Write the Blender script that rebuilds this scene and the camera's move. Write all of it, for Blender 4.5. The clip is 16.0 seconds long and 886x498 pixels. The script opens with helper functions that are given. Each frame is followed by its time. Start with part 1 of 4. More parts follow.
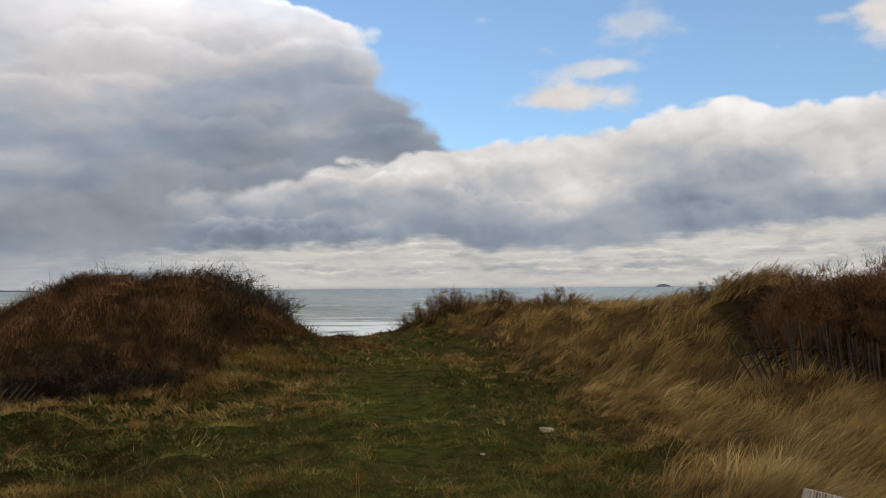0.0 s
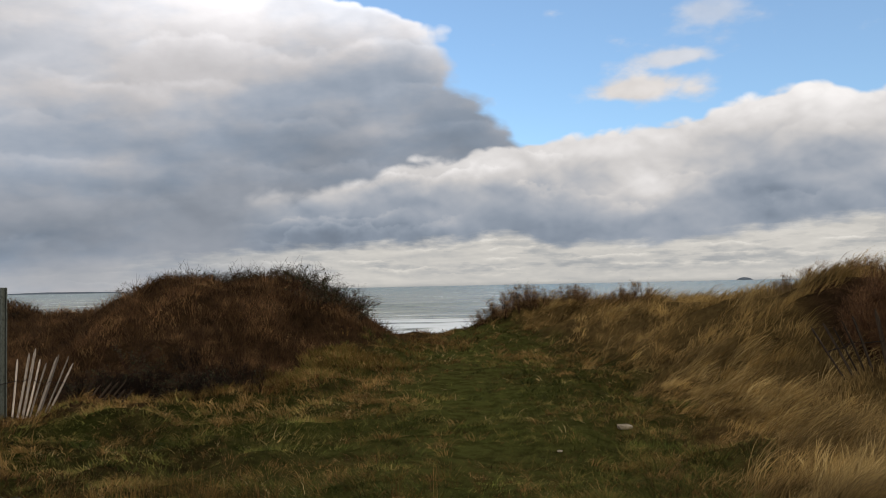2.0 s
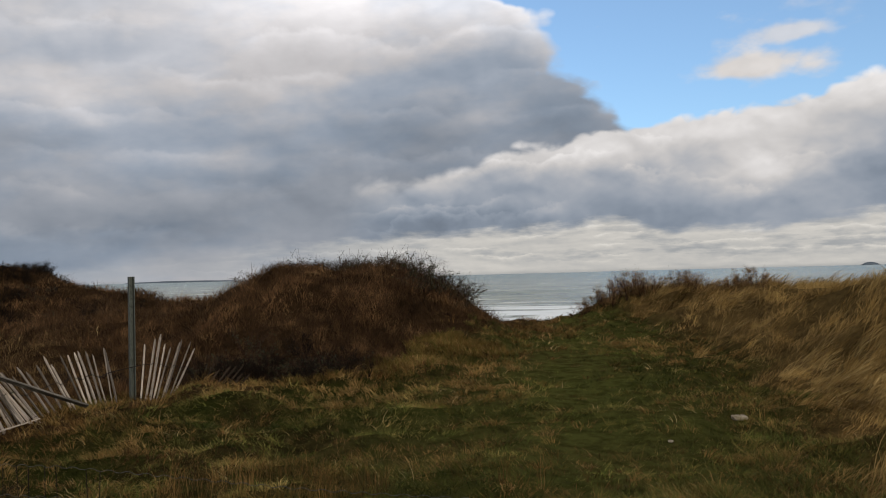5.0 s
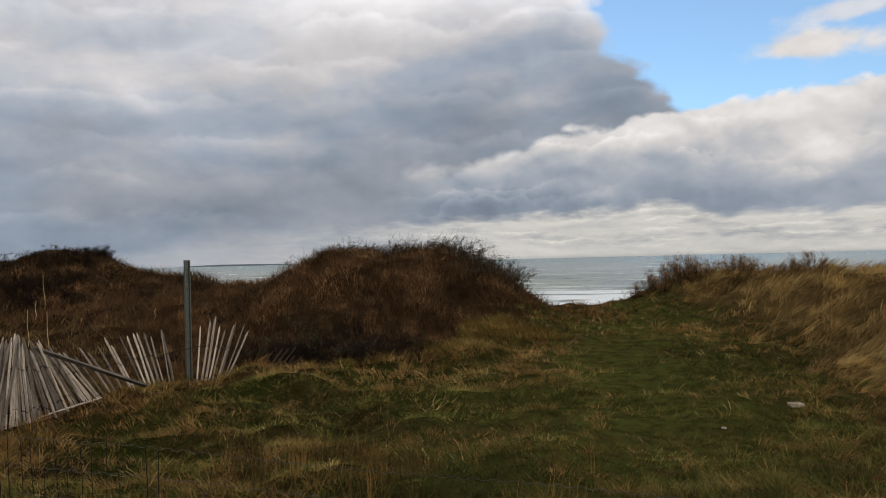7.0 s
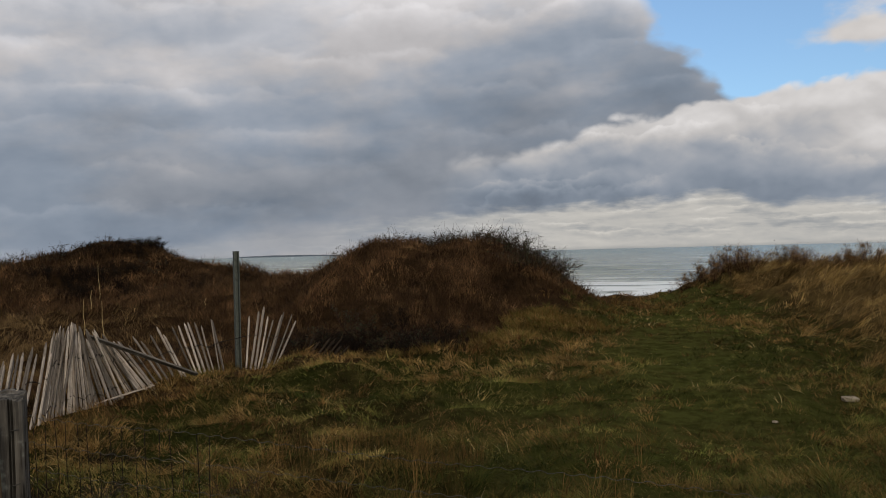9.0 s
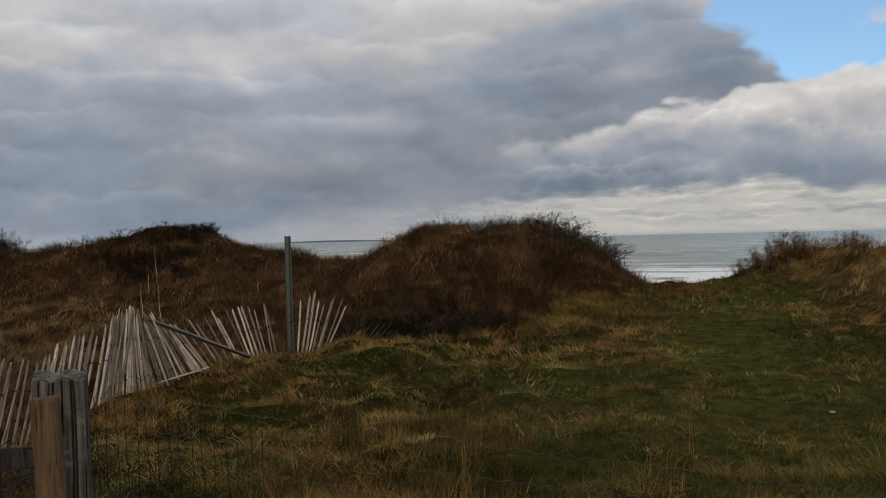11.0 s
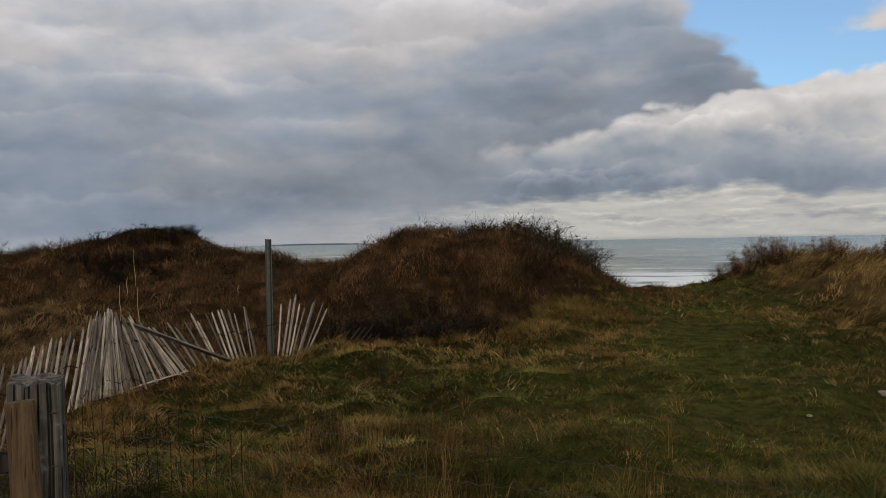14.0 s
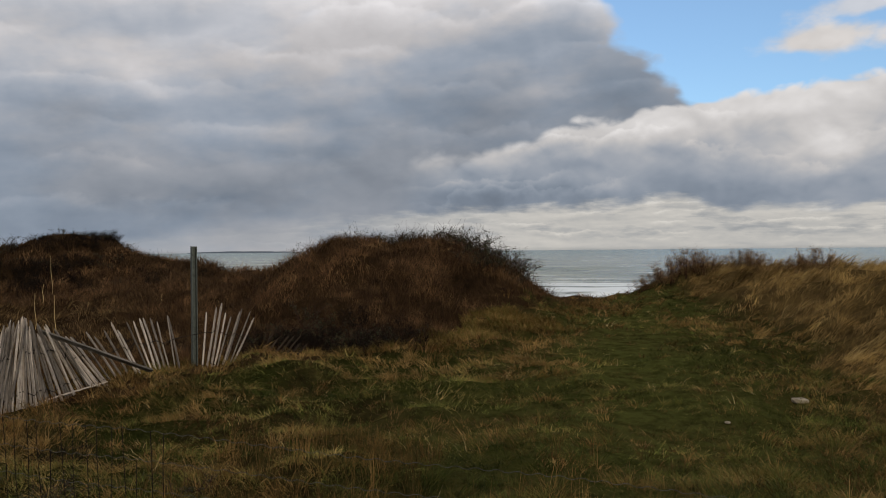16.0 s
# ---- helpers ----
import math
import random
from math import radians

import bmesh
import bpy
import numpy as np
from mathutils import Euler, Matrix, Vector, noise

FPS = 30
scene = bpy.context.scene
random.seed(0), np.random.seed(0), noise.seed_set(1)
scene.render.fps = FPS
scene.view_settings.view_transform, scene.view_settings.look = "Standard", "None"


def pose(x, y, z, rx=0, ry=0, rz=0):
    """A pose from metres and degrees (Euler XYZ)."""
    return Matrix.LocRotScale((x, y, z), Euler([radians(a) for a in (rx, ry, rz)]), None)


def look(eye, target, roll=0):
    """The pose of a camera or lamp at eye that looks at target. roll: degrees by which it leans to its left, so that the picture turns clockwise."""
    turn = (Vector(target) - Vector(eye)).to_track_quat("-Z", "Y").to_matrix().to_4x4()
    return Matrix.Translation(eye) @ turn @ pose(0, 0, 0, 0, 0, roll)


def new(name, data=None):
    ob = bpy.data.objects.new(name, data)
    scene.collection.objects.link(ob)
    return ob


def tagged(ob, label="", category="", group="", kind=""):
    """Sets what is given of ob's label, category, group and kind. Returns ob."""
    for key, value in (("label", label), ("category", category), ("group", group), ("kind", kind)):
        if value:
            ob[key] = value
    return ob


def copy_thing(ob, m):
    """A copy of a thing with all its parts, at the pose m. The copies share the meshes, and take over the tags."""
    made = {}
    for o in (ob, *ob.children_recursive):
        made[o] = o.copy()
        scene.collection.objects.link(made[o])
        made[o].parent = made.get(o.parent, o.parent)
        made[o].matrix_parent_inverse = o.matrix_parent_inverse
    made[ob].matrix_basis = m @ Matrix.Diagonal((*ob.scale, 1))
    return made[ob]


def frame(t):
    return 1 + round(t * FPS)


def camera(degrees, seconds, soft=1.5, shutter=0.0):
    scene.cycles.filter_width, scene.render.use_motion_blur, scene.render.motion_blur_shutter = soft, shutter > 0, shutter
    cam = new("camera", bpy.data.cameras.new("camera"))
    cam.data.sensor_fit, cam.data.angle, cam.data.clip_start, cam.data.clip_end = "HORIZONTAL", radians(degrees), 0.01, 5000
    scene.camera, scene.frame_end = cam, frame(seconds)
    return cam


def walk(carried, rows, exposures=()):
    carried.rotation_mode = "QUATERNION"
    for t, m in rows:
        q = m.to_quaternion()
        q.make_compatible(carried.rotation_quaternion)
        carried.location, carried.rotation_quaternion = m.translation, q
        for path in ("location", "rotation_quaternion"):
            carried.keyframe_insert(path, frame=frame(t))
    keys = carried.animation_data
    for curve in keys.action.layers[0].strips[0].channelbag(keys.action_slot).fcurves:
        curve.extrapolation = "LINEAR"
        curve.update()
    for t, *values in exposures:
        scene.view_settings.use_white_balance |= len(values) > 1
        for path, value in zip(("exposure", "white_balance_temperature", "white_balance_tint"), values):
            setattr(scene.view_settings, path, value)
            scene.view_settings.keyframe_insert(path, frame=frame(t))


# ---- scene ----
cam = camera(57.23, 16.0, 1.0)
EYE = 1.62
PATH = [
    (0, pose(0, 0, EYE, 92.68, 0.45, 0.00)),
    (0.5, pose(0, 0, EYE, 92.69, 0.58, 1.52)),
    (1, pose(0, 0, EYE, 92.67, 0.79, 3.03)),
    (1.5, pose(0, 0, EYE, 92.58, 1.03, 4.41)),
    (2, pose(0, 0, EYE, 92.52, 1.18, 5.19)),
    (2.5, pose(0, 0, EYE, 92.46, 1.32, 5.66)),
    (3, pose(0, 0, EYE, 92.41, 1.37, 6.30)),
    (3.5, pose(0, 0, EYE, 92.30, 1.41, 7.53)),
    (4, pose(0, 0, EYE, 92.13, 1.45, 9.17)),
    (4.5, pose(0, 0, EYE, 91.99, 1.48, 11.07)),
    (7, pose(0, 0, EYE, 90.75, 1.41, 16.09)),
    (7.5, pose(0, 0, EYE, 90.61, 1.42, 17.08)),
    (8, pose(0, 0, EYE, 90.53, 1.46, 18.17)),
    (10.5, pose(0, 0, EYE, 89.45, 1.28, 21.21)),
    (11, pose(0, 0, EYE, 89.24, 1.31, 22.76)),
    (11.5, pose(0, 0, EYE, 89.08, 1.47, 24.41)),
    (12, pose(0, 0, EYE, 88.98, 1.52, 25.84)),
    (12.5, pose(0, 0, EYE, 89.01, 1.43, 26.19)),
    (13, pose(0, 0, EYE, 89.14, 1.32, 25.76)),
    (13.5, pose(0, 0, EYE, 89.36, 1.17, 23.50)),
    (14, pose(0, 0, EYE, 89.47, 1.06, 21.45)),
    (14.5, pose(0, 0, EYE, 89.62, 0.91, 20.22)),
    (15, pose(0, 0, EYE, 89.76, 0.75, 19.17)),
    (15.5, pose(0, 0, EYE, 89.92, 0.56, 17.89)),
    (16, pose(0, 0, EYE, 90.06, 0.52, 16.53)),
]
STOPS = [(0, .04), (1, 0.0), (1.5, .18), (2, .07), (3, .03), (4.5, 0.0), (6.8, 0.0), (7, .10), (7.5, -.15), (8, -.15), (10.5, -.15), (11.5, -.13), (12, -.10), (12.5, -.02), (13, -.19),
         (13.5, .14), (14, -.15), (14.5, .06), (15, -.15), (16, -.08)]
walk(cam, PATH, STOPS)

# ---------------------------------------------------------------- node helpers
class Ex:
    """A value in a node tree that can be reckoned with."""

    def __init__(self, tree, sock):
        self.tree, self.sock = tree, sock

    def op(self, kind, *others, clamp=False):
        n = self.tree.nodes.new("ShaderNodeMath")
        n.operation, n.use_clamp = kind, clamp
        for i, v in enumerate((self, *others)):
            if isinstance(v, Ex):
                self.tree.links.new(v.sock, n.inputs[i])
            else:
                n.inputs[i].default_value = v
        return Ex(self.tree, n.outputs[0])

    def __add__(self, o): return self.op("ADD", o)
    def __radd__(self, o): return self.op("ADD", o)
    def __sub__(self, o): return self.op("SUBTRACT", o)
    def __rsub__(self, o): return (self * -1.0) + o
    def __mul__(self, o): return self.op("MULTIPLY", o)
    def __rmul__(self, o): return self.op("MULTIPLY", o)
    def __truediv__(self, o): return self.op("DIVIDE", o)
    def max(self, o): return self.op("MAXIMUM", o)
    def min(self, o): return self.op("MINIMUM", o)
    def exp(self): return self.op("EXPONENT")

    def step(self, a, b):
        """0 below a, 1 above b, smooth between."""
        n = self.tree.nodes.new("ShaderNodeMapRange")
        n.interpolation_type = "SMOOTHSTEP"
        n.inputs["From Min"].default_value, n.inputs["From Max"].default_value = a, b
        self.tree.links.new(self.sock, n.inputs["Value"])
        return Ex(self.tree, n.outputs[0])

    def curve(self, lo, hi, points, top=1.0):
        """A smooth curve through points (x, y) with x from lo to hi and y from 0 to top."""
        n = self.tree.nodes.new("ShaderNodeFloatCurve")
        c = n.mapping.curves[0]
        pts = [((x - lo) / (hi - lo), y / top) for x, y in points]
        c.points[0].location, c.points[1].location = pts[0], pts[-1]
        for p in pts[1:-1]:
            c.points.new(*p)
        n.mapping.update()
        x = ((self - lo) / (hi - lo)).op("ADD", 0.0, clamp=True)
        self.tree.links.new(x.sock, n.inputs["Value"])
        return Ex(self.tree, n.outputs[0]) * top


def vec(tree, x, y, z=0.0):
    n = tree.nodes.new("ShaderNodeCombineXYZ")
    for i, v in enumerate((x, y, z)):
        if isinstance(v, Ex):
            tree.links.new(v.sock, n.inputs[i])
        else:
            n.inputs[i].default_value = v
    return n.outputs[0]


def fbm(tree, where, scale, detail=4.0, rough=0.55, lac=2.0, warp=0.0):
    n = tree.nodes.new("ShaderNodeTexNoise")
    n.inputs["Scale"].default_value, n.inputs["Detail"].default_value = scale, detail
    n.inputs["Roughness"].default_value, n.inputs["Lacunarity"].default_value = rough, lac
    n.inputs["Distortion"].default_value = warp
    if where is not None:
        tree.links.new(where, n.inputs["Vector"])
    return Ex(tree, n.outputs[0])


def blend(tree, fac, a, b, kind="MIX"):
    """Mixes two colours (sockets or triples)."""
    n = tree.nodes.new("ShaderNodeMix")
    n.data_type, n.blend_type = "RGBA", kind
    for i, v in ((0, fac), (6, a), (7, b)):
        if isinstance(v, Ex):
            v = v.sock
        if isinstance(v, (int, float)):
            n.inputs[i].default_value = v
        elif isinstance(v, (tuple, list)):
            n.inputs[i].default_value = (*v, 1)
        else:
            tree.links.new(v, n.inputs[i])
    return n.outputs[2]


# ---------------------------------------------------------------- world and sun
SUN_AZ, SUN_EL = -140.0, 24.0      # degrees: to the left of the first view's way, and up

world = bpy.data.worlds.new("sky")
scene.world = world
world.use_nodes = True
wt = world.node_tree
wt.nodes.clear()
coord = wt.nodes.new("ShaderNodeTexCoord")
split = wt.nodes.new("ShaderNodeSeparateXYZ")
wt.links.new(coord.outputs["Generated"], split.inputs[0])
dx, dy, dz = (Ex(wt, split.outputs[i]) for i in range(3))
u = (dx * -1.0).op("ARCTAN2", dy) * 57.2958          # azimuth, to the left
v = dz.op("ARCSINE") * 57.2958                       # height above the horizon

sky = wt.nodes.new("ShaderNodeTexSky")
sky.sky_type, sky.sun_disc = "NISHITA", False
sky.sun_elevation, sky.sun_rotation = radians(SUN_EL), radians(-SUN_AZ)
sky.air_density, sky.dust_density, sky.ozone_density = 1.0, 0.6, 2.0
clear = blend(wt, 0.20, blend(wt, 1.0, sky.outputs[0], (0.122, 0.150, 0.170), "MULTIPLY"), (0.52, 0.67, 0.85))   # blue under a thin veil

# cloud noise: billows flatten towards the horizon
def billow(x, y, z, scale, octaves=4, gain=0.48):
    """Heaped cloud: round lumps with creases between them, in ever smaller sizes."""
    total, k = None, 1.0
    for i in range(octaves):
        n = fbm(wt, vec(wt, x, y, z + 7.3 * i), scale * 2.05 ** i, 0.0, 0.5)
        lump = (n - 0.5).op("ABSOLUTE") * (2.0 * k)
        total = lump if total is None else total + lump
        k *= gain
    return total - 0.42


pv = v * 1.9
fine = fbm(wt, vec(wt, u, pv, 21.0), 0.55, 5, 0.55) - 0.5
broad = fbm(wt, vec(wt, u * 0.8, v * 1.9, 3.0), 0.085, 3, 0.45) - 0.5
soft = fbm(wt, vec(wt, u * 0.9, v * 1.5, 8.0), 0.20, 4, 0.48) - 0.5
soft_up = fbm(wt, vec(wt, u * 0.9 - 0.5, v * 1.5 + 1.0, 8.0), 0.20, 4, 0.48) - 0.5
n1 = fbm(wt, vec(wt, u, pv, 3.0), 0.10, 5, 0.55) - 0.5
n2 = fbm(wt, vec(wt, u, pv, 11.0), 0.36, 4, 0.50) - 0.5


def swell_at(u0, v0, a, b, k):
    """A broad lighter or darker part of a cloud."""
    return ((((u + n1 * 4.0 - u0) / a).op("POWER", 2.0) + ((v + n2 * 2.0 - v0) / b).op("POWER", 2.0)) * -1.0).exp() * k


wu, wv = u + fine * 0.3 + soft * 1.2, v * 1.35 + fine * 0.2 + soft * 1.0
heap = billow(wu, wv, 2.0, 0.13)
heap_up = billow(wu - 0.5, wv + 0.8, 2.0, 0.13)
knob = billow(wu, wv, 31.0, 0.30, 3)


def shelves(levels, amp, wide, crisp, depth, gain, seed, cover=0.5):
    """Heaped cloud in rows, one before the other: each row bright along its ragged top and dimmer below. A factor for the tone."""
    total = None
    for i, level in enumerate(levels):
        z = seed + 13.7 * i
        crest = (fbm(wt, vec(wt, u + fine * 0.8, v * 1.1, z), wide, 5, 0.58) - 0.5) * (amp * 2.6) + knob * (amp * 0.22)
        below = crest - v + level
        here = below.step(-crisp, crisp) * (1.0 - below.step(depth * 1.6, depth * 3.6)) * fbm(wt, vec(wt, u * 0.5, v * 0.8, z + 5.0), wide, 2, 0.5).step(0.60 - cover * 0.4, 0.74 - cover * 0.4)
        glow = ((below.max(0.0) / depth) * -1.0).exp() * gain - gain * 0.36
        total = here * glow if total is None else total + here * glow
    return total + 1.0
lit = (heap - heap_up) * 0.75 + (soft - soft_up) * 0.8

# the great grey bank: everything to the left of a ragged edge
edge_a = v.curve(0, 40, [(0, 15), (9.2, 18.6), (10.2, 20.2), (11.4, 21.6), (12.4, 23.2), (13.5, 24.1), (15.2, 24.6), (16.6, 25.2), (17.6, 25.3), (18.5, 28), (20.4, 36), (24, 44), (40, 60)], 80.0) - 20.0
d_a = u - edge_a + 0.9 + n1 * 2.2 + n2 * 1.4 + heap * 2.6 + knob * 2.0
m_a = d_a.step(-0.6, 1.2)
tone_a = v.curve(0, 40, [(0, .44), (2.5, .29), (5, .275), (8, .28), (11, .325), (14, .40), (16.5, .54), (18.5, .78), (20, .92), (23, .95), (30, .85), (40, .72)])
tone_l = v.curve(0, 40, [(0, .42), (2, .33), (5, .325), (9, .42), (13, .53), (17, .60), (20, .74), (23, .85), (30, .80), (40, .72)])
left = u.step(12.0, 34.0)
tone_a = tone_a * (1.0 - left) + tone_l * left
# thinner, brighter rim where the bank meets the blue
rim = (1.0 - d_a.step(0.2, 3.0)) * v.step(12.5, 17.0)
for spot in ((21, 18, 9, 3, .10), (8, 17.4, 4, 1.2, .10), (9, 12, 3, 1.6, .06), (4, 10.5, 3, 1.2, -.05), (25, 10.4, 8, 1.3, -.05),
             (37.5, 12, 4, 1.6, .10), (23.5, 11.8, 4, 2, .06), (53, 16.5, 4, 1.6, .35), (31, 3.6, 8, 1.5, -.05), (39, 9.2, 5, 1.0, -.06), (47, 13, 4, 1.5, .06)):
    tone_a = tone_a + swell_at(*spot)
# lighter, warmer rafts of cloud drifting over the blue-grey ones, with crisp upper edges
raft = fbm(wt, vec(wt, u * 0.50 + v * 0.30 + fine * 0.5, v * 1.25 + fine * 0.4, 77.0), 0.20, 5, 0.52)
raft_up = fbm(wt, vec(wt, u * 0.50 + v * 0.30 + fine * 0.5, v * 1.25 + fine * 0.4 + 0.9, 77.0), 0.20, 5, 0.52)
patch = raft.step(0.36, 0.64)
tone_a = tone_a * (0.95 + patch * 0.10 + (raft - raft_up) * 0.35) * shelves((3.6, 6.2, 8.6, 11.2, 14.0, 16.6), 1.6, 0.16, 0.28, 1.0, 0.29, 100.0, 0.5)
tone_a = tone_a * (0.99 + broad * 0.5 + soft * 0.30 + lit * 0.14 + heap * 0.10 + knob * 0.05 + fine * 0.07) + rim * 0.16

# the long lens of cumulus in front of it, bright above and blue-grey below
top_b = u.curve(-60, 60, [(-60, 14), (-40, 13), (-29, 12.0), (-23, 12.0), (-19, 12.7), (-12.4, 11.2), (-6.2, 10.5), (-3.5, 10.3), (0, 10.1), (4, 9.3), (8, 8.4), (12, 7.5), (16, 6.9), (19, 6.0), (22, 4.6), (30, 3), (60, 3)], 20.0)
base_b = u.curve(-60, 60, [(-60, 5.2), (-30, 4.5), (-22, 4.0), (-15, 3.1), (-8, 2.7), (-2, 2.8), (-0.6, 3.5), (1.5, 3.7), (3, 3.2), (10, 3.0), (20, 2.6), (30, 1.7), (38, 0.9), (60, 0.5)], 10.0)
d_b = top_b - v + n1 * 1.2 + n2 * 0.6 + heap * 1.7 + knob * 0.6 + fine * 0.3
m_b = (d_b / (1.0 + u.step(4.0, 16.0) * 1.2)).step(-0.15, 0.4) * (1.0 - u.step(14.0, 21.5))
high = ((v - base_b) / (top_b - base_b).max(1.0)).op("ADD", 0.0, clamp=True)
tone_b = high.curve(0, 1, [(0, .33), (.16, .345), (.34, .40), (.55, .47), (.75, .55), (.92, .68), (1, .78)]) * (1.10 - u.step(-9.0, 2.0) * 0.14 - u.step(2.0, 16.0) * 0.12)
for spot in ((-9.4, 6.4, 3.4, 1.4, .24), (2.5, 8.0, 5, 0.9, .12), (15, 6.3, 4, 0.8, .08), (-16.5, 5.6, 4, 1.8, -.12), (7, 4.6, 9, 1.2, -.03),
             (-4, 3.3, 4, 0.8, -.06), (-18.5, 11.2, 5, 1.3, .12), (-27, 7.6, 3, 1.6, .16), (-14, 9.7, 3, 1.0, -.06), (-22, 8.6, 3, 1.0, -.07), (-6, 9.2, 4, 0.8, .08)):
    tone_b = tone_b + swell_at(*spot)
tone_b = (tone_b * 0.96).max(0.28) * (1.0 + n1 * 0.3 + soft * 0.30 + lit * 0.42 + heap * 0.14) * shelves([base_b + (top_b - base_b) * k for k in (0.25, 0.45, 0.66, 0.84)], 2.0, 0.20, 0.22, 0.8, 0.40, 300.0, 0.32)


# torn scraps in the blue
def scrap(u0, v0, a, b, ragged=1.0):
    r = (((u - u0) / a).op("POWER", 2.0) + ((v - v0) / b).op("POWER", 2.0)) * -1.0
    return (r.exp() + (n1 * 1.5 + n2 * 1.3 + fine * 0.5 + heap * 0.5) * ragged).step(0.22, 0.95)


bits = scrap(-8.6, 13.0, 4.0, 0.85, 0.85).max(scrap(-11.4, 14.9, 2.2, 0.6, 1.0) * 0.75).max(scrap(-13.6, 17.5, 2.2, 1.5) * 0.5)
bits = bits.max(scrap(-31.0, 16.6, 4.6, 2.2)).max(scrap(-26.0, 16.6, 1.6, 0.5) * 0.6).max(scrap(-22, 31, 22, 5.0) * 0.8).max(scrap(-2, 21.0, 6.0, 0.6) * 0.5)
tone_s = 0.68 + n2 * 0.15 + lit * 0.2

# broken cloud overhead and behind, out of view, added for brighter, less blue fill
n_top = fbm(wt, vec(wt, dx, dy, dz), 2.2, 5, 0.55)
m_top = (v + (n_top - 0.5) * 40.0).step(24.0, 34.0).max((u.op("ABSOLUTE") + (n_top - 0.5) * 60.0).step(60.0, 80.0)) * (n_top.step(0.36, 0.46) * 0.85 + 0.15)
tone_t = 0.62 + (n_top - 0.5) * 0.9

# the pale streaked band over the sea
streak = fbm(wt, vec(wt, u * 0.55, v * 2.2, 5.0), 0.95, 4, 0.55) - 0.5
streak_up = fbm(wt, vec(wt, u * 0.55, v * 2.2 + 0.3, 5.0), 0.95, 4, 0.55) - 0.5
under = base_b - v + n1 * 0.5 + n2 * 0.7 + heap * 0.4 + streak * 1.1 + fine * 0.5
low = under.step(-0.35, 0.55) * (1.0 - u.step(8.0, 32.0) * 0.85)
bit = fbm(wt, vec(wt, u * 0.42, v * 2.0, 50.0), 0.85, 5, 0.55) - 0.5
bit_up = fbm(wt, vec(wt, u * 0.42 - 0.1, v * 2.0 + 0.35, 50.0), 0.85, 5, 0.55) - 0.5
tone_h = v.curve(0, 6, [(0, .52), (0.6, .54), (1.5, .54), (2.6, .56), (6, .62)]) * (1.0 - (bit + 0.5).step(0.47, 0.64) * (1.0 - v.step(2.2, 4.2) * 0.4) * v.step(0.2, 1.2) * 0.24 + (bit - bit_up) * 0.35 + streak * 0.20 + n1 * 0.4) * shelves((0.7, 1.2, 1.8, 2.5, 3.2), 0.40, 0.50, 0.07, 0.20, 0.45, 500.0, 0.38)


def tinted(tone, dark, bright, warm=None):
    """Cloud light: bluish where it is dim, warm where it is bright."""
    t = tone.max(0.05)
    k = tone.step(0.20, 0.60)
    c = blend(wt, k if warm is None else (k * 0.75 + warm * 0.35).min(1.0), dark, bright)
    return blend(wt, 1.0, c, vec(wt, t, t, t), "MULTIPLY")


col = blend(wt, bits, clear, tinted(tone_s, (0.95, 1.0, 1.08), (1.05, 1.0, 0.97)))
col = blend(wt, m_top, col, tinted(tone_t, (0.92, 1.0, 1.12), (1.0, 1.0, 1.02)))
col = blend(wt, m_a, col, tinted(tone_a, (0.81, 0.99, 1.25), (1.025, 0.995, 1.01), patch))
col = blend(wt, m_b, col, tinted(tone_b, (0.83, 0.99, 1.23), (1.035, 1.0, 0.985)))
col = blend(wt, low, col, tinted(tone_h, (0.93, 1.0, 1.08), (1.05, 1.01, 0.94)))
col = blend(wt, 1.0 - v.step(-0.4, 0.2), col, (0.25, 0.26, 0.27))
bg = wt.nodes.new("ShaderNodeBackground")
wt.links.new(col, bg.inputs["Color"])
bg.inputs["Strength"].default_value = 1.0
wo = wt.nodes.new("ShaderNodeOutputWorld")
wt.links.new(bg.outputs[0], wo.inputs["Surface"])

lamp = bpy.data.lights.new("sun", "SUN")
lamp.energy, lamp.angle, lamp.color = 1.3, radians(14), (1.0, 0.91, 0.77)
sun = new("sun", lamp)
_a, _e = radians(SUN_AZ), radians(SUN_EL)
_d = Vector((-math.sin(_a) * math.cos(_e), math.cos(_a) * math.cos(_e), math.sin(_e)))
sun.matrix_world = look(_d * 50, (0, 0, 0))


# ---------------------------------------------------------------- noise, land form
RNG = np.random.default_rng(7)
TABLE = RNG.random((16, 256, 256))


def vnoise(x, y, size, layer=0):
    """Smooth noise from 0 to 1 with lumps of that size in metres."""
    x, y = np.asarray(x) / size + 57.3, np.asarray(y) / size + 31.7
    i, j = np.floor(x).astype(int), np.floor(y).astype(int)
    f, g = x - i, y - j
    f, g = f * f * (3 - 2 * f), g * g * (3 - 2 * g)
    t = TABLE[layer]
    a, b = t[i % 256, j % 256], t[(i + 1) % 256, j % 256]
    c, d = t[i % 256, (j + 1) % 256], t[(i + 1) % 256, (j + 1) % 256]
    return (a * (1 - f) + b * f) * (1 - g) + (c * (1 - f) + d * f) * g


def sst(x, a, b):
    t = np.clip((np.asarray(x, float) - a) / (b - a), 0, 1)
    return t * t * (3 - 2 * t)


def dome(x, y, cx, cy, rx, ry, h, turn=0.0, power=2.4):
    c, s = math.cos(radians(turn)), math.sin(radians(turn))
    a, b = (x - cx) * c + (y - cy) * s, (y - cy) * c - (x - cx) * s
    return h * np.exp(-(((a / rx) ** 2 + (b / ry) ** 2) ** (power / 2)))


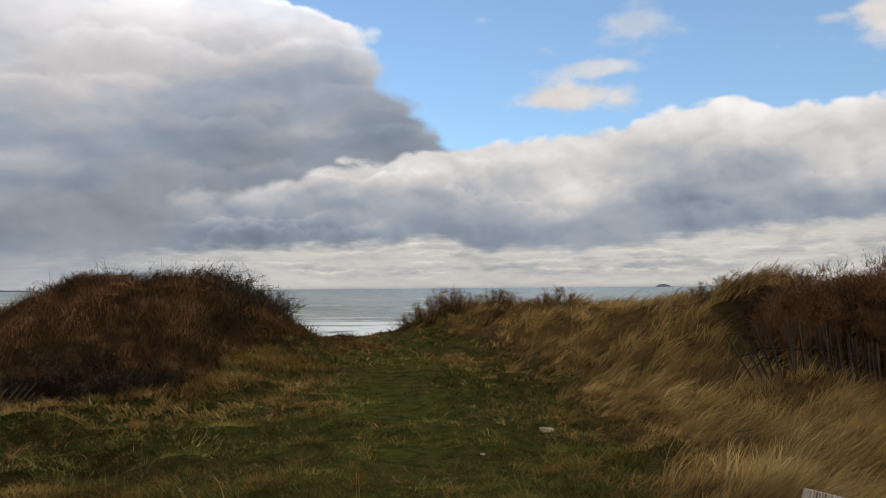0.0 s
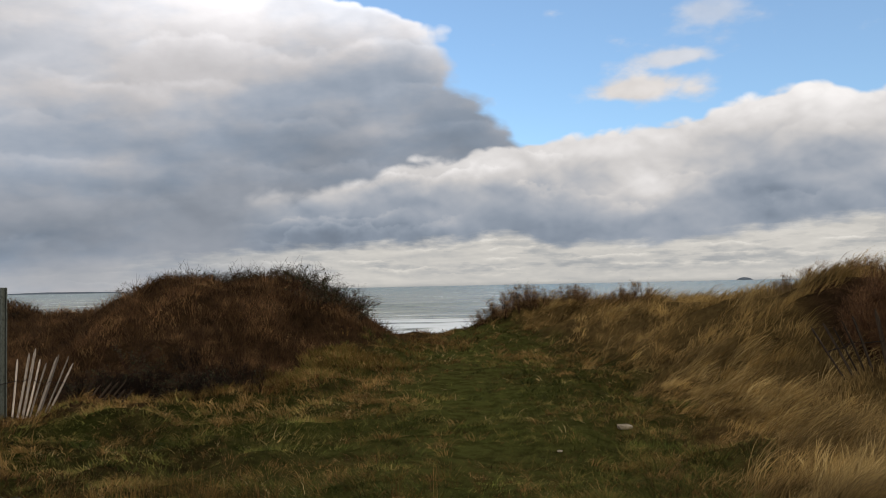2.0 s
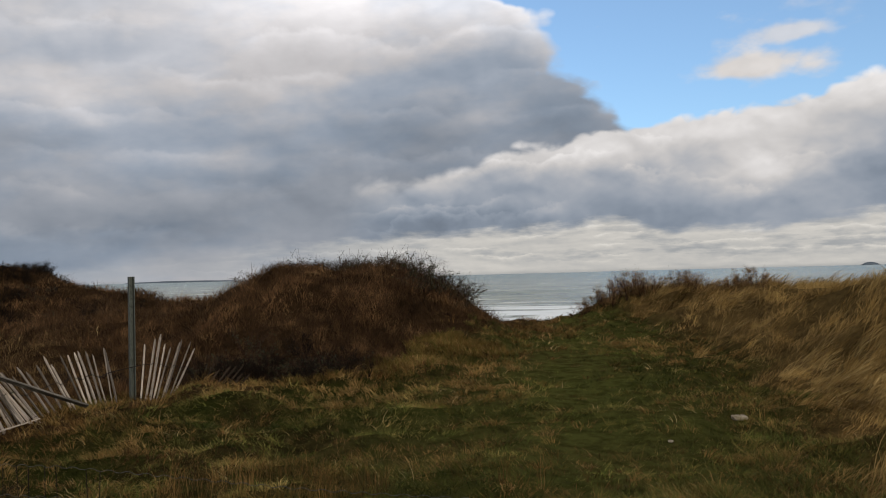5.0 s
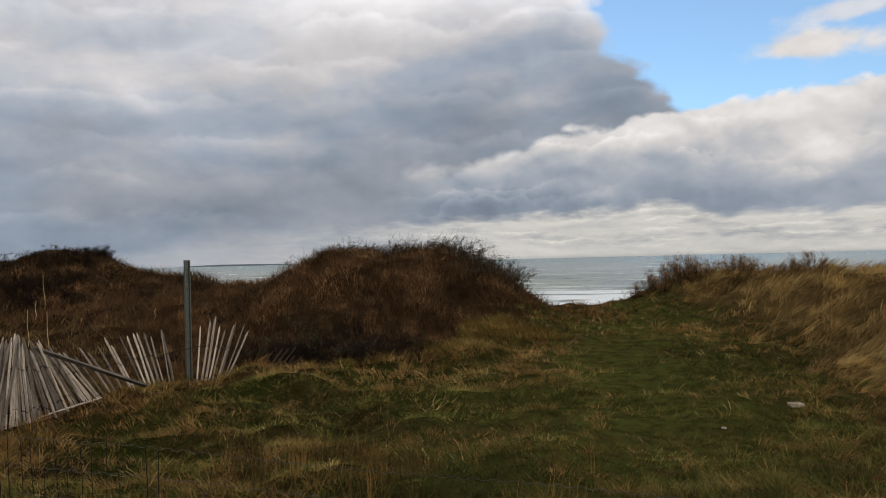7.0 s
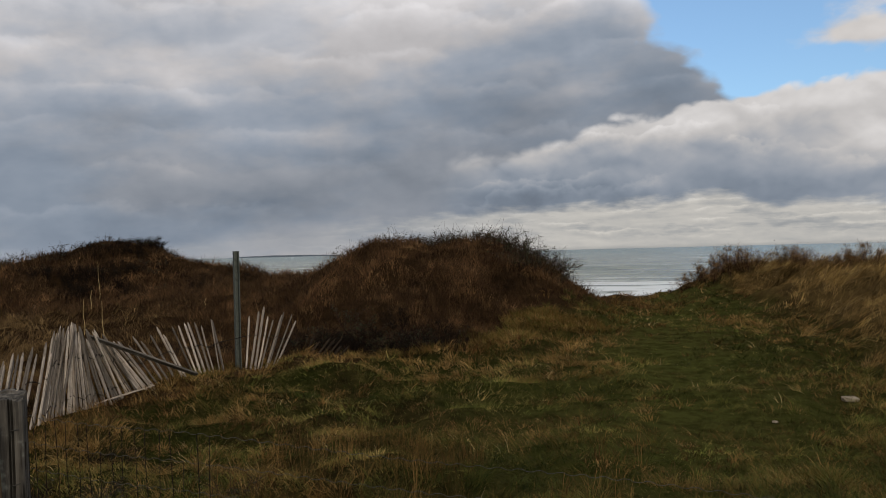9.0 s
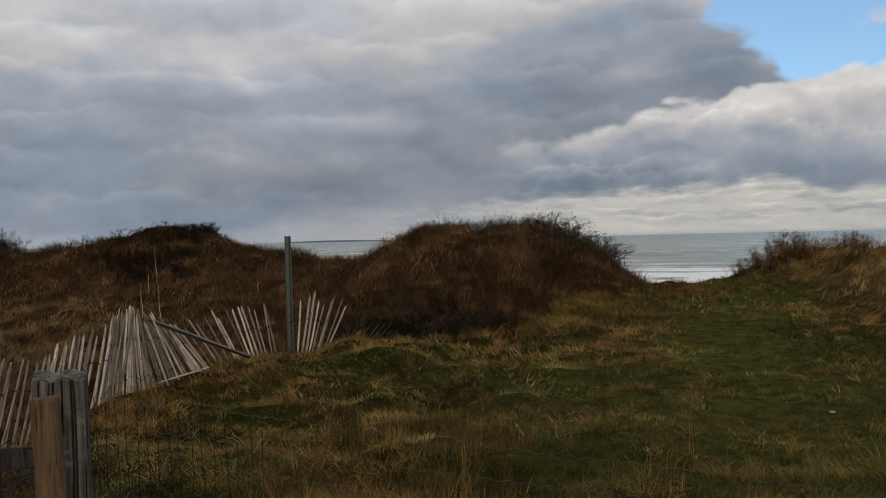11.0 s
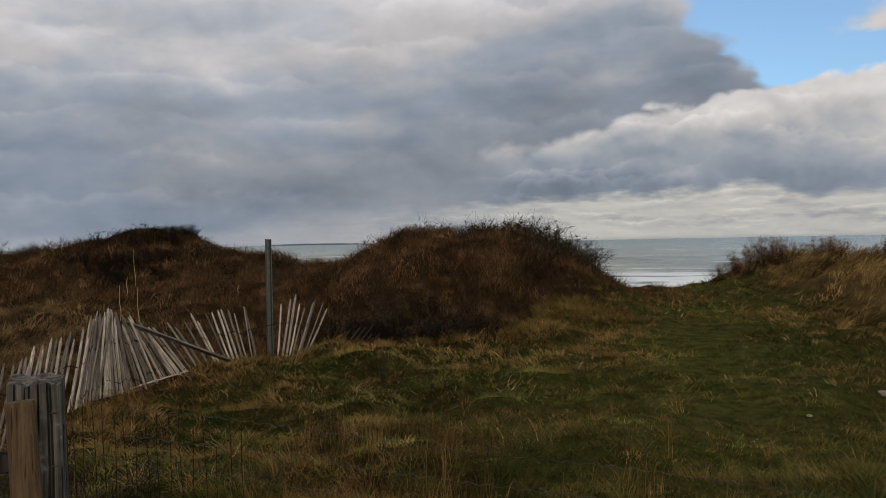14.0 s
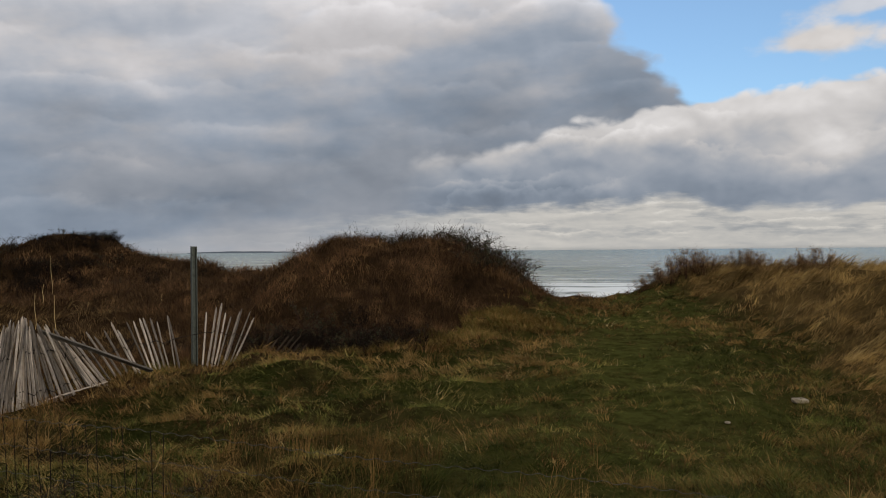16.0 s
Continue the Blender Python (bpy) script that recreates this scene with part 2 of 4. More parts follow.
def marram_edge(y):
    """x of the lawn's edge towards the marram slope."""
    return np.interp(y, [0, 4, 6, 8, 11, 14, 18, 19.6, 20.2, 40], [1.5, 1.1, 1.0, 1.9, 2.0, 1.3, 0.0, -0.5, -1.3, -2.0])


def scrub_edge(y):
    """x of the lawn's edge towards the brown scrub."""
    return np.interp(y, [0, 4.4, 6.8, 9.0, 10.6, 11.6, 13.5, 17, 20, 26], [-6.4, -6.4, -7.0, -7.0, -6.4, -4.4, -3.2, -2.55, -2.3, -4.0])


def land(x, y):
    x, y = np.asarray(x, float), np.asarray(y, float)
    near = 1 - sst(np.hypot(x, y), 40, 70)
    z = 0.30 * sst(y, 8, 20) * near
    z = z + (0.12 * (vnoise(x, y, 2.6, 1) - 0.5) + 0.25 * (1 - 0.75 * dome(x, y, -0.6, 12.0, 2.2, 9.0, 1.0, 4)) * (vnoise(x, y, 0.75, 2) - 0.5) + 0.15 * (1 - 0.8 * dome(x, y, -0.6, 12.0, 2.2, 9.0, 1.0, 4)) * (vnoise(x, y, 0.33, 3) - 0.5)) * near * sst(np.hypot(x, y), 1, 4)
    s = x - marram_edge(y)
    slope = 0.68 * sst(s, -0.2, 2.8) + 0.40 * sst(s, 1.5, 5.0) * (1 - 0.9 * sst(y, 13.5, 17.5))
    z = z + slope * sst(y, 7.5, 14.2) * near * (1 + 0.25 * (vnoise(x, y, 1.6, 4) - 0.5))
    z = z + (0.30 + 0.10 * sst(y, 10, 13)) * (vnoise(x, y, 0.95, 5) - 0.4) * sst(s, 0, 1.2) * sst(y, 2, 5) * near * (1 - sst(y, 17, 21))
    z = z + dome(x, y, 5.1, 13.7, 1.7, 2.2, 0.46) + dome(x, y, 8.6, 12.5, 3.2, 3.2, 0.12) - dome(x, y, 5.6, 8.4, 2.2, 1.3, 0.16)
    # mounds under the scrub
    z = z + dome(x, y, -6.05, 16.4, 3.0, 3.3, 1.26, 0, 3.0) + dome(x, y, -9.0, 14.6, 3.0, 2.0, 0.14, 20) + dome(x, y, -5.4, 8.8, 1.3, 1.8, 0.12)
    z = z + dome(x, y, -18.1, 21.6, 2.5, 2.4, 1.62, 25) + dome(x, y, -14.8, 21.6, 2.0, 2.0, 0.55) + dome(x, y, -19.6, 19.4, 2.6, 2.2, 0.74, 20) + dome(x, y, -20.6, 17.6, 2.4, 2.2, 0.50) + dome(x, y, -26.4, 18.4, 3.2, 3.2, 1.75) + dome(x, y, -12.5, 16.5, 3.0, 2.2, 0.45) + dome(x, y, -13.2, 23.4, 2.0, 2.0, 0.30) + dome(x, y, -9.2, 16.6, 1.5, 1.5, 0.14)
    z = z - dome(x, y, -2.9, 21.0, 1.0, 1.8, 0.36) + dome(x, y, -0.3, 20.5, 1.3, 1.8, 0.34)
    z = z - dome(x, y, -12.0, 10.5, 4.0, 3.0, 0.25) - dome(x, y, -5.9, 12.1, 1.6, 0.9, 0.30, 10) + dome(x, y, -6.3, 13.6, 1.9, 1.0, 0.22, 10)
    z = z + (0.50 * (vnoise(x, y, 2.6, 6) - 0.5) + 0.28 * (vnoise(x, y, 1.1, 9) - 0.4) + 0.24 * (vnoise(x, y, 0.55, 12) - 0.45)) * sst(scrub_edge(y) - x, 0, 1.4) * near
    # down to the beach and under the sea
    brink = np.interp(x, [-40, -20, -10, -5, 40], [27, 26, 22, 21.5, 20.5])
    return z * (1 - sst(y, brink, brink + 8)) - 8.5 * sst(y, brink, brink + 55)


def mesh_of(name, verts, faces, mats=(), smooth=True):
    """A mesh from an array of places and an array of triangles or quads."""
    verts, faces = np.asarray(verts, np.float32), np.asarray(faces, np.int32)
    me = bpy.data.meshes.new(name)
    k = faces.shape[1]
    me.vertices.add(len(verts))
    me.vertices.foreach_set("co", verts.ravel())
    me.loops.add(faces.size)
    me.loops.foreach_set("vertex_index", faces.ravel())
    me.polygons.add(len(faces))
    me.polygons.foreach_set("loop_start", np.arange(0, faces.size, k, dtype=np.int32))
    me.polygons.foreach_set("use_smooth", np.full(len(faces), smooth))
    for m in mats:
        me.materials.append(m)
    me.update(calc_edges=True)
    return me


def sheet(name, xs, ys, height, mats):
    gx, gy = np.meshgrid(xs, ys)
    v3 = np.stack([gx, gy, height(gx, gy)], -1).reshape(-1, 3)
    i = np.arange(len(ys) * len(xs)).reshape(len(ys), len(xs))
    q = np.stack([i[:-1, :-1], i[:-1, 1:], i[1:, 1:], i[1:, :-1]], -1).reshape(-1, 4)
    return new(name, mesh_of(name, v3, q, mats))


# ---------------------------------------------------------------- materials
def material(name, rough=0.8):
    m = bpy.data.materials.new(name)
    m.use_nodes = True
    t = m.node_tree
    p = t.nodes["Principled BSDF"]
    p.inputs["Roughness"].default_value = rough
    p.inputs["Specular IOR Level"].default_value = 0.12
    return m, t, p


def place(t):
    n = t.nodes.new("ShaderNodeNewGeometry")
    return n


def ramp(t, fac, stops):
    n = t.nodes.new("ShaderNodeValToRGB")
    e = n.color_ramp.elements
    while len(e) < len(stops):
        e.new(0.5)
    for k, (pos, c) in zip(e, stops):
        k.position, k.color = pos, (*c, 1)
    t.links.new(fac.sock if isinstance(fac, Ex) else fac, n.inputs[0])
    return n.outputs[0]


def bump(t, p, h, dist, strength=1.0):
    b = t.nodes.new("ShaderNodeBump")
    b.inputs["Distance"].default_value, b.inputs["Strength"].default_value = dist, strength
    t.links.new(h.sock, b.inputs["Height"])
    t.links.new(b.outputs[0], p.inputs["Normal"])


def plant(name, stops, patch, patch_stops=None, mixing=0.5, rough=0.9, shine=0.04, drift=None, tufts=0.0, tint=0.0):
    """Leaf or stem: each blade its own tint, with drifts of another mix across the land."""
    m, t, p = material(name, rough)
    g = place(t)
    rnd = Ex(t, g.outputs["Random Per Island"])
    if tufts:
        cell = t.nodes.new("ShaderNodeTexVoronoi")
        cell.inputs["Scale"].default_value = tufts
        t.links.new(g.outputs["Position"], cell.inputs["Vector"])
        part3 = t.nodes.new("ShaderNodeSeparateColor")
        t.links.new(cell.outputs["Color"], part3.inputs[0])
        rnd = rnd * 0.45 + Ex(t, part3.outputs[0]) * 0.55
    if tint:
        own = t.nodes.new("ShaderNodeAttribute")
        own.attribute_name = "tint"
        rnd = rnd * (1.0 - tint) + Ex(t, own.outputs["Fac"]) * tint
    a = ramp(t, rnd, stops)
    if patch_stops:
        b = ramp(t, rnd, patch_stops)
        n = fbm(t, g.outputs["Position"], patch, 4, 0.6)
        a = blend(t, n.step(0.5 - mixing * 0.2, 0.5 + mixing * 0.2), a, b)
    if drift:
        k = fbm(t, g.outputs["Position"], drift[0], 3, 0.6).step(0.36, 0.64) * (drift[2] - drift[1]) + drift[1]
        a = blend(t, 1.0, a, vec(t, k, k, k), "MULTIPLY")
    t.links.new(a, p.inputs["Base Color"])
    p.inputs["Specular IOR Level"].default_value = shine
    return m


STRAW, ORANGE, PALE = (0.36, 0.245, 0.095), (0.26, 0.145, 0.046), (0.46, 0.35, 0.165)
BROWN, UMBER = (0.080, 0.038, 0.014), (0.026, 0.014, 0.007)

mat_lawn = plant("lawn_blade", [(0, (0.007, 0.013, 0.003)), (.3, (0.018, 0.026, 0.006)), (.55, (0.060, 0.068, 0.013)), (.8, (0.135, 0.125, 0.030)), (1, (0.24, 0.19, 0.065))], 1.3,
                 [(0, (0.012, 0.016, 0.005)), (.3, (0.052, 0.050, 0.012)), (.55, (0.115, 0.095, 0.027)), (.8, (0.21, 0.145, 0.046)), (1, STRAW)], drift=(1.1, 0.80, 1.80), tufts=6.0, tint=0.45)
mat_dry = plant("dry_grass", [(0, (0.014, 0.010, 0.004)), (.3, BROWN), (.65, (0.20, 0.108, 0.036)), (.93, STRAW), (1, PALE)], 1.2,
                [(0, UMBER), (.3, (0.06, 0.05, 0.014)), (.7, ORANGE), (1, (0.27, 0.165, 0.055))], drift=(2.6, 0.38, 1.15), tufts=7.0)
mat_marram = plant("marram_blade", [(0, (0.060, 0.040, 0.015)), (.3, (0.19, 0.117, 0.038)), (.6, (0.375, 0.240, 0.080)), (1, (0.60, 0.435, 0.185))], 0.7,
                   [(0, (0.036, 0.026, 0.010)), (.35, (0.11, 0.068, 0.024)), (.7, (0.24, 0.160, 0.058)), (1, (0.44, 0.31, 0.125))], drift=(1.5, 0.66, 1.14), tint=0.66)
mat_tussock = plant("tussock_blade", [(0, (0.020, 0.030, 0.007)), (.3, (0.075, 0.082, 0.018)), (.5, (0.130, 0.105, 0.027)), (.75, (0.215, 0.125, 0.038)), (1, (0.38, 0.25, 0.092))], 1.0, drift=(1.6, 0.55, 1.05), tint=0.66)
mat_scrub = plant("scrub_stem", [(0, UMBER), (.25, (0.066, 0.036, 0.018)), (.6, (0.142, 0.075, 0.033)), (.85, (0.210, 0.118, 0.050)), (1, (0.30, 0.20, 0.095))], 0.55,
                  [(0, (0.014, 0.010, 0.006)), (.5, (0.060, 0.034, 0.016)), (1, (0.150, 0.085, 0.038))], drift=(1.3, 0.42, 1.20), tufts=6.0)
mat_thicket = plant("thicket_twig", [(0, UMBER), (.5, (0.115, 0.056, 0.026)), (1, (0.25, 0.135, 0.062))], 1.0)
mat_hay = plant("matted_grass", [(0, UMBER), (.5, (0.135, 0.085, 0.034)), (1, (0.25, 0.165, 0.072))], 0.8,
                [(0, UMBER), (.5, (0.066, 0.038, 0.017)), (1, (0.14, 0.085, 0.036))], tufts=5.0)
mat_brow = plant("brow_twig", [(0, BROWN), (.5, (0.19, 0.10, 0.040)), (1, (0.34, 0.21, 0.095))], 1.0)
mat_stem = plant("thicket_stem", [(0, (0.050, 0.028, 0.016)), (1, (0.125, 0.068, 0.036))], 1.0)
# near-black: holds the shade of the mound's hollow, and colours dark far bushes
mat_black = plant("shade_dark_twig", [(0, (0.006, 0.005, 0.004)), (1, (0.020, 0.013, 0.008))], 1.0)
mat_leaf = plant("bramble_leaf", [(0, (0.018, 0.022, 0.010)), (.6, (0.035, 0.036, 0.015)), (1, (0.075, 0.045, 0.020))], 1.0, shine=0.15, rough=0.7)
mat_pale = plant("dead_stalk", [(0, STRAW), (1, PALE)], 1.0)
mat_cane = plant("bramble_cane", [(0, (0.022, 0.013, 0.010)), (1, (0.055, 0.030, 0.018))], 1.0)

# soil and turf under the blades
mat_ground, t, p = material("turf", 1.0)
p.inputs["Specular IOR Level"].default_value = 0.0
g = place(t)
pos = g.outputs["Position"]
sep = t.nodes.new("ShaderNodeSeparateXYZ")
t.links.new(pos, sep.inputs[0])
px, py, pz = (Ex(t, sep.outputs[i]) for i in range(3))
n_l, n_s, n_f = fbm(t, pos, 0.5, 5), fbm(t, pos, 5.0, 6, 0.65), fbm(t, pos, 38.0, 4, 0.7)
c = ramp(t, n_s * 0.5 + n_f * 0.5, [(0.34, (0.009, 0.011, 0.003)), (0.52, (0.026, 0.028, 0.007)), (0.70, (0.080, 0.066, 0.020))])
c2 = ramp(t, n_s, [(0.3, (0.014, 0.010, 0.005)), (0.5, (0.028, 0.021, 0.008)), (0.8, (0.07, 0.048, 0.018))])
c = blend(t, n_l.step(0.42, 0.62), c, c2)
track = ((((px + py * 0.05 + (n_l - 0.5) * 1.6) / 1.9).op("POWER", 2.0)) * -1.0).exp() * (py.step(4.0, 7.0)) * (n_s.step(0.36, 0.60) * 0.6 + 0.4)
c = blend(t, track * 0.85, c, (0.080, 0.082, 0.021))
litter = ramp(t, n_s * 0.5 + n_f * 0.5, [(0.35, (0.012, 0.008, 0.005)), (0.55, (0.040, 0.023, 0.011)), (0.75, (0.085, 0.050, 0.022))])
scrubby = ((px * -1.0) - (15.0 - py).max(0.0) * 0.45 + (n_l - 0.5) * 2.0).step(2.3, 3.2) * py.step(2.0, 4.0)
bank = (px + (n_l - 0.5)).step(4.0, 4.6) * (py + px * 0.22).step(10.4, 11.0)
straw = ramp(t, n_s * 0.5 + n_f * 0.5, [(0.35, (0.040, 0.026, 0.010)), (0.55, (0.110, 0.072, 0.026)), (0.75, (0.21, 0.145, 0.055))])
c = blend(t, (px + (py - 14.0).max(0.0) * 0.30 + (n_l - 0.5) * 1.2).step(1.5, 2.3), c, straw)
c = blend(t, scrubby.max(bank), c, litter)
sand = blend(t, n_f.step(0.3, 0.7), (0.24, 0.20, 0.14), (0.33, 0.28, 0.20))
c = blend(t, 1.0 - (pz + (n_l - 0.5) * 1.5).step(-1.6, -0.7), c, sand)
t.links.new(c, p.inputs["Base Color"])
bump(t, p, n_f * 0.6 + n_s, 0.09)

# sea: grey-green, with broken water along the shore
mat_sea, t, p = material("sea_water", 0.22)
g = place(t)
pos = g.outputs["Position"]
sep = t.nodes.new("ShaderNodeSeparateXYZ")
t.links.new(pos, sep.inputs[0])
px, py, pz = (Ex(t, sep.outputs[i]) for i in range(3))
far = py.step(150, 1500)
swell = fbm(t, vec(t, px * 0.012, py * 0.05), 1.0, 5, 0.6, 2.0, 0.6)
chop = fbm(t, vec(t, px * 0.10, py * 0.22), 1.0, 6, 0.65)
lines = fbm(t, vec(t, px * 0.011, py * 0.060), 1.0, 6, 0.66, 2.0, 0.4)
shore = (1.0 - py.step(165, 230)) * 0.16 + (1.0 - py.step(110, 190)) * 0.10
foam = (lines * 0.8 + chop * 0.2 + shore).step(0.60, 0.70)
caps = (fbm(t, vec(t, px * 0.03, py * 0.09), 1.0, 6, 0.7) * 1.0).step(0.665, 0.70) * (1.0 - py.step(400, 1800)) * 0.8
foam = foam.max(caps)
water = blend(t, far, blend(t, lines.step(0.35, 0.65), (0.17, 0.19, 0.145), (0.37, 0.375, 0.295)), (0.165, 0.225, 0.195))
c = blend(t, foam, water, (0.74, 0.76, 0.75))
t.links.new(c, p.inputs["Base Color"])
t.links.new((foam * 0.6 + 0.22).sock, p.inputs["Roughness"])
p.inputs["Specular IOR Level"].default_value = 0.16
bump(t, p, chop + swell * 2.0, 0.8, 0.7)


def timber(name, dark, light, grain=22.0, rough=0.85, lichen=0.0, low=0.7, spread=0.6):
    """Weathered wood, grain along the piece's own z."""
    m, t, p = material(name, rough)
    tc = t.nodes.new("ShaderNodeTexCoord")
    oi = t.nodes.new("ShaderNodeObjectInfo")
    mp = t.nodes.new("ShaderNodeMapping")
    mp.inputs["Scale"].default_value = (1.0, 1.0, 0.045)
    t.links.new(tc.outputs["Object"], mp.inputs[0])
    t.links.new(oi.outputs["Random"], mp.inputs["Location"])
    a = fbm(t, mp.outputs[0], grain * 4, 5, 0.7, 2.0, 0.4)
    b = fbm(t, tc.outputs["Object"], 6.0, 4, 0.6)
    k = fbm(t, mp.outputs[0], grain * 9, 2, 0.5)
    c = ramp(t, a * 0.75 + b * 0.25, [(0.38, dark), (0.62, light)])
    c = blend(t, k.step(0.60, 0.68) * 0.75, c, tuple(x * 0.25 for x in dark))
    rnd = Ex(t, oi.outputs["Random"])
    tone = rnd.op("POWER", 1.6) * spread + low
    c = blend(t, 1.0, c, vec(t, tone, tone, tone), "MULTIPLY")
    if lichen:
        c = blend(t, b.step(0.58, 0.66) * lichen, c, (0.30, 0.31, 0.26))
    t.links.new(c, p.inputs["Base Color"])
    bump(t, p, a + k * 0.6, 0.006)
    return m


mat_slat = timber("chestnut_slat", (0.165, 0.132, 0.104), (0.51, 0.435, 0.36), 26, low=0.42, spread=1.45)
# darkened slat wood: the thicket's shade on the pales, put into the colour
mat_shade_slat = timber("shade_dark_slat", (0.018, 0.013, 0.009), (0.060, 0.042, 0.028), 26)
mat_stake = timber("round_stake_wood", (0.070, 0.042, 0.021), (0.150, 0.097, 0.051), 14, low=0.75, spread=0.3)
mat_post = timber("grey_post_wood", (0.020, 0.017, 0.014), (0.205, 0.182, 0.150), 9, lichen=0.5)
mat_rail = timber("rail_wood", (0.018, 0.015, 0.012), (0.075, 0.064, 0.052), 12)


def metal(name, colour, rough):
    m, t, p = material(name, rough)
    tc = t.nodes.new("ShaderNodeTexCoord")
    n = fbm(t, tc.outputs["Object"], 40.0, 5, 0.65)
    t.links.new(blend(t, n.step(0.45, 0.65), colour, tuple(x * 0.55 for x in colour)), p.inputs["Base Color"])
    p.inputs["Metallic"].default_value = 0.4
    return m


mat_wire = metal("galvanised_wire", (0.085, 0.080, 0.070), 0.7)
mat_rust = metal("rusty_wire", (0.020, 0.015, 0.012), 0.8)
mat_steel = metal("galvanised_steel", (0.115, 0.125, 0.108), 0.5)
mat_stone, t, p = material("pale_stone", 0.9)
tc = t.nodes.new("ShaderNodeTexCoord")
n = fbm(t, tc.outputs["Object"], 14.0, 6, 0.65)
t.links.new(ramp(t, n, [(0.3, (0.17, 0.135, 0.09)), (0.7, (0.36, 0.30, 0.215))]), p.inputs["Base Color"])
bump(t, p, n, 0.02)
mat_far, t, p = material("far_coast", 1.0)
p.inputs["Base Color"].default_value = (0.10, 0.12, 0.14, 1)


# ---------------------------------------------------------------- ground and sea
def stretched(lo, hi, fine_lo, fine_hi, step, grow=1.09):
    a = list(np.arange(fine_lo, fine_hi, step))
    d = step
    while a[-1] < hi:
        d *= grow
        a.append(a[-1] + d)
    d = step
    while a[0] > lo:
        d *= grow
        a.insert(0, a[0] - d)
    return np.array(a)


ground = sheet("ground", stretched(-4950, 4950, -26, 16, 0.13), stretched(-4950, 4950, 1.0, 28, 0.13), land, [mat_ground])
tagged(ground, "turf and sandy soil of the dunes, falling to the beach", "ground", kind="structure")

SEA = -6.0


def waves(x, y):
    k = 1 - sst(y, 300, 900)
    z = 0.55 * np.sin((y + 9 * vnoise(x, y, 60, 5) + 0.03 * x) / 3.6) ** 3 * sst(vnoise(x, y, 38, 6), 0.45, 0.8)
    z = z + 0.35 * (vnoise(x, y * 2, 14, 7) - 0.5)
    return SEA + z * k


sea = sheet("sea", stretched(-4950, 4950, -150, 60, 2.0, 1.12), stretched(40, 4990, 60, 320, 1.2, 1.06), waves, [mat_sea])
tagged(sea, "grey-green rough sea with white surf along the shore", "sea", kind="structure")

# ---------------------------------------------------------------- plants
def blades(xy, z0, length, lean, bend, width, segs, twist=None, upright=1.0, droop=0.0):
    """Places and triangles of tapered, bending blades. lean: the way the tip goes, radians; bend: how far, in lengths."""
    n = len(xy)
    s = np.linspace(0, 1, segs + 1)[None, :, None]
    way = np.stack([np.cos(lean), np.sin(lean), np.zeros(n)], -1)[:, None, :]
    up = np.array([0, 0, 1.0])[None, None, :]
    b = bend[:, None, None]
    base = np.stack([xy[:, 0], xy[:, 1], z0], -1)[:, None, :]
    path = base + length[:, None, None] * (way * b * (0.35 * s + 0.65 * s ** 2) + up * upright * (s * np.sqrt(np.clip(1 - 0.5 * b * b, 0.1, 1)) - (droop + 0.22 * b) * s ** 2.5))
    a = RNG.uniform(0, math.pi, n) if twist is None else twist
    side = np.stack([np.cos(a), np.sin(a), np.zeros(n)], -1)[:, None, :]
    w = width[:, None, None] * 0.5 * (1 - s ** 2 * 0.85)
    left, right = (path - side * w)[:, :-1], (path + side * w)[:, :-1]
    pts = np.concatenate([np.stack([left, right], 2).reshape(n, segs * 2, 3), path[:, -1:]], 1)
    tri = []
    for i in range(segs - 1):
        tri += [(2 * i, 2 * i + 1, 2 * i + 3), (2 * i, 2 * i + 3, 2 * i + 2)]
    tri.append((2 * segs - 2, 2 * segs - 1, 2 * segs))
    tri = np.array(tri)[None] + (np.arange(n) * (2 * segs + 1))[:, None, None]
    return pts.reshape(-1, 3), tri.reshape(-1, 3), path


def strew(n, near, far, a0=-34.0, a1=60.0):
    """Places round the spot where one stands, thinning out with distance."""
    a = np.radians(RNG.uniform(a0, a1, n))
    d = near * (far / near) ** RNG.random(n)
    return np.stack([-np.sin(a) * d, np.cos(a) * d], -1), d


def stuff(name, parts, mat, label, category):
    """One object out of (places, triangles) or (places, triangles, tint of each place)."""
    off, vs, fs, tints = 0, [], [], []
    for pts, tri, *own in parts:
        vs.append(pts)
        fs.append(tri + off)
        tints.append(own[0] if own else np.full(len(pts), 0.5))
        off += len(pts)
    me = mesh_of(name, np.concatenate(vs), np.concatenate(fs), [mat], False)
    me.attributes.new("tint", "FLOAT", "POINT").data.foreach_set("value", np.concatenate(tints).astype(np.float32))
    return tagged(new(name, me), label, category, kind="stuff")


def zones(xy):
    """How far a place is inside the marram and the scrub, in metres."""
    x, y = xy[:, 0], xy[:, 1]
    wob = (vnoise(x, y, 1.1, 8) - 0.5) * 1.2
    # bare under the thicket on the bank
    thick = (sst(x, 3.9, 4.3) * sst(y + 0.22 * (x - 3.9), 10.15, 10.4) * (1 - sst(y, 12.3, 13.0)) > 0.5) * 1.0
    return x - marram_edge(y) + wob - 30 * thick, scrub_edge(y) - x + wob


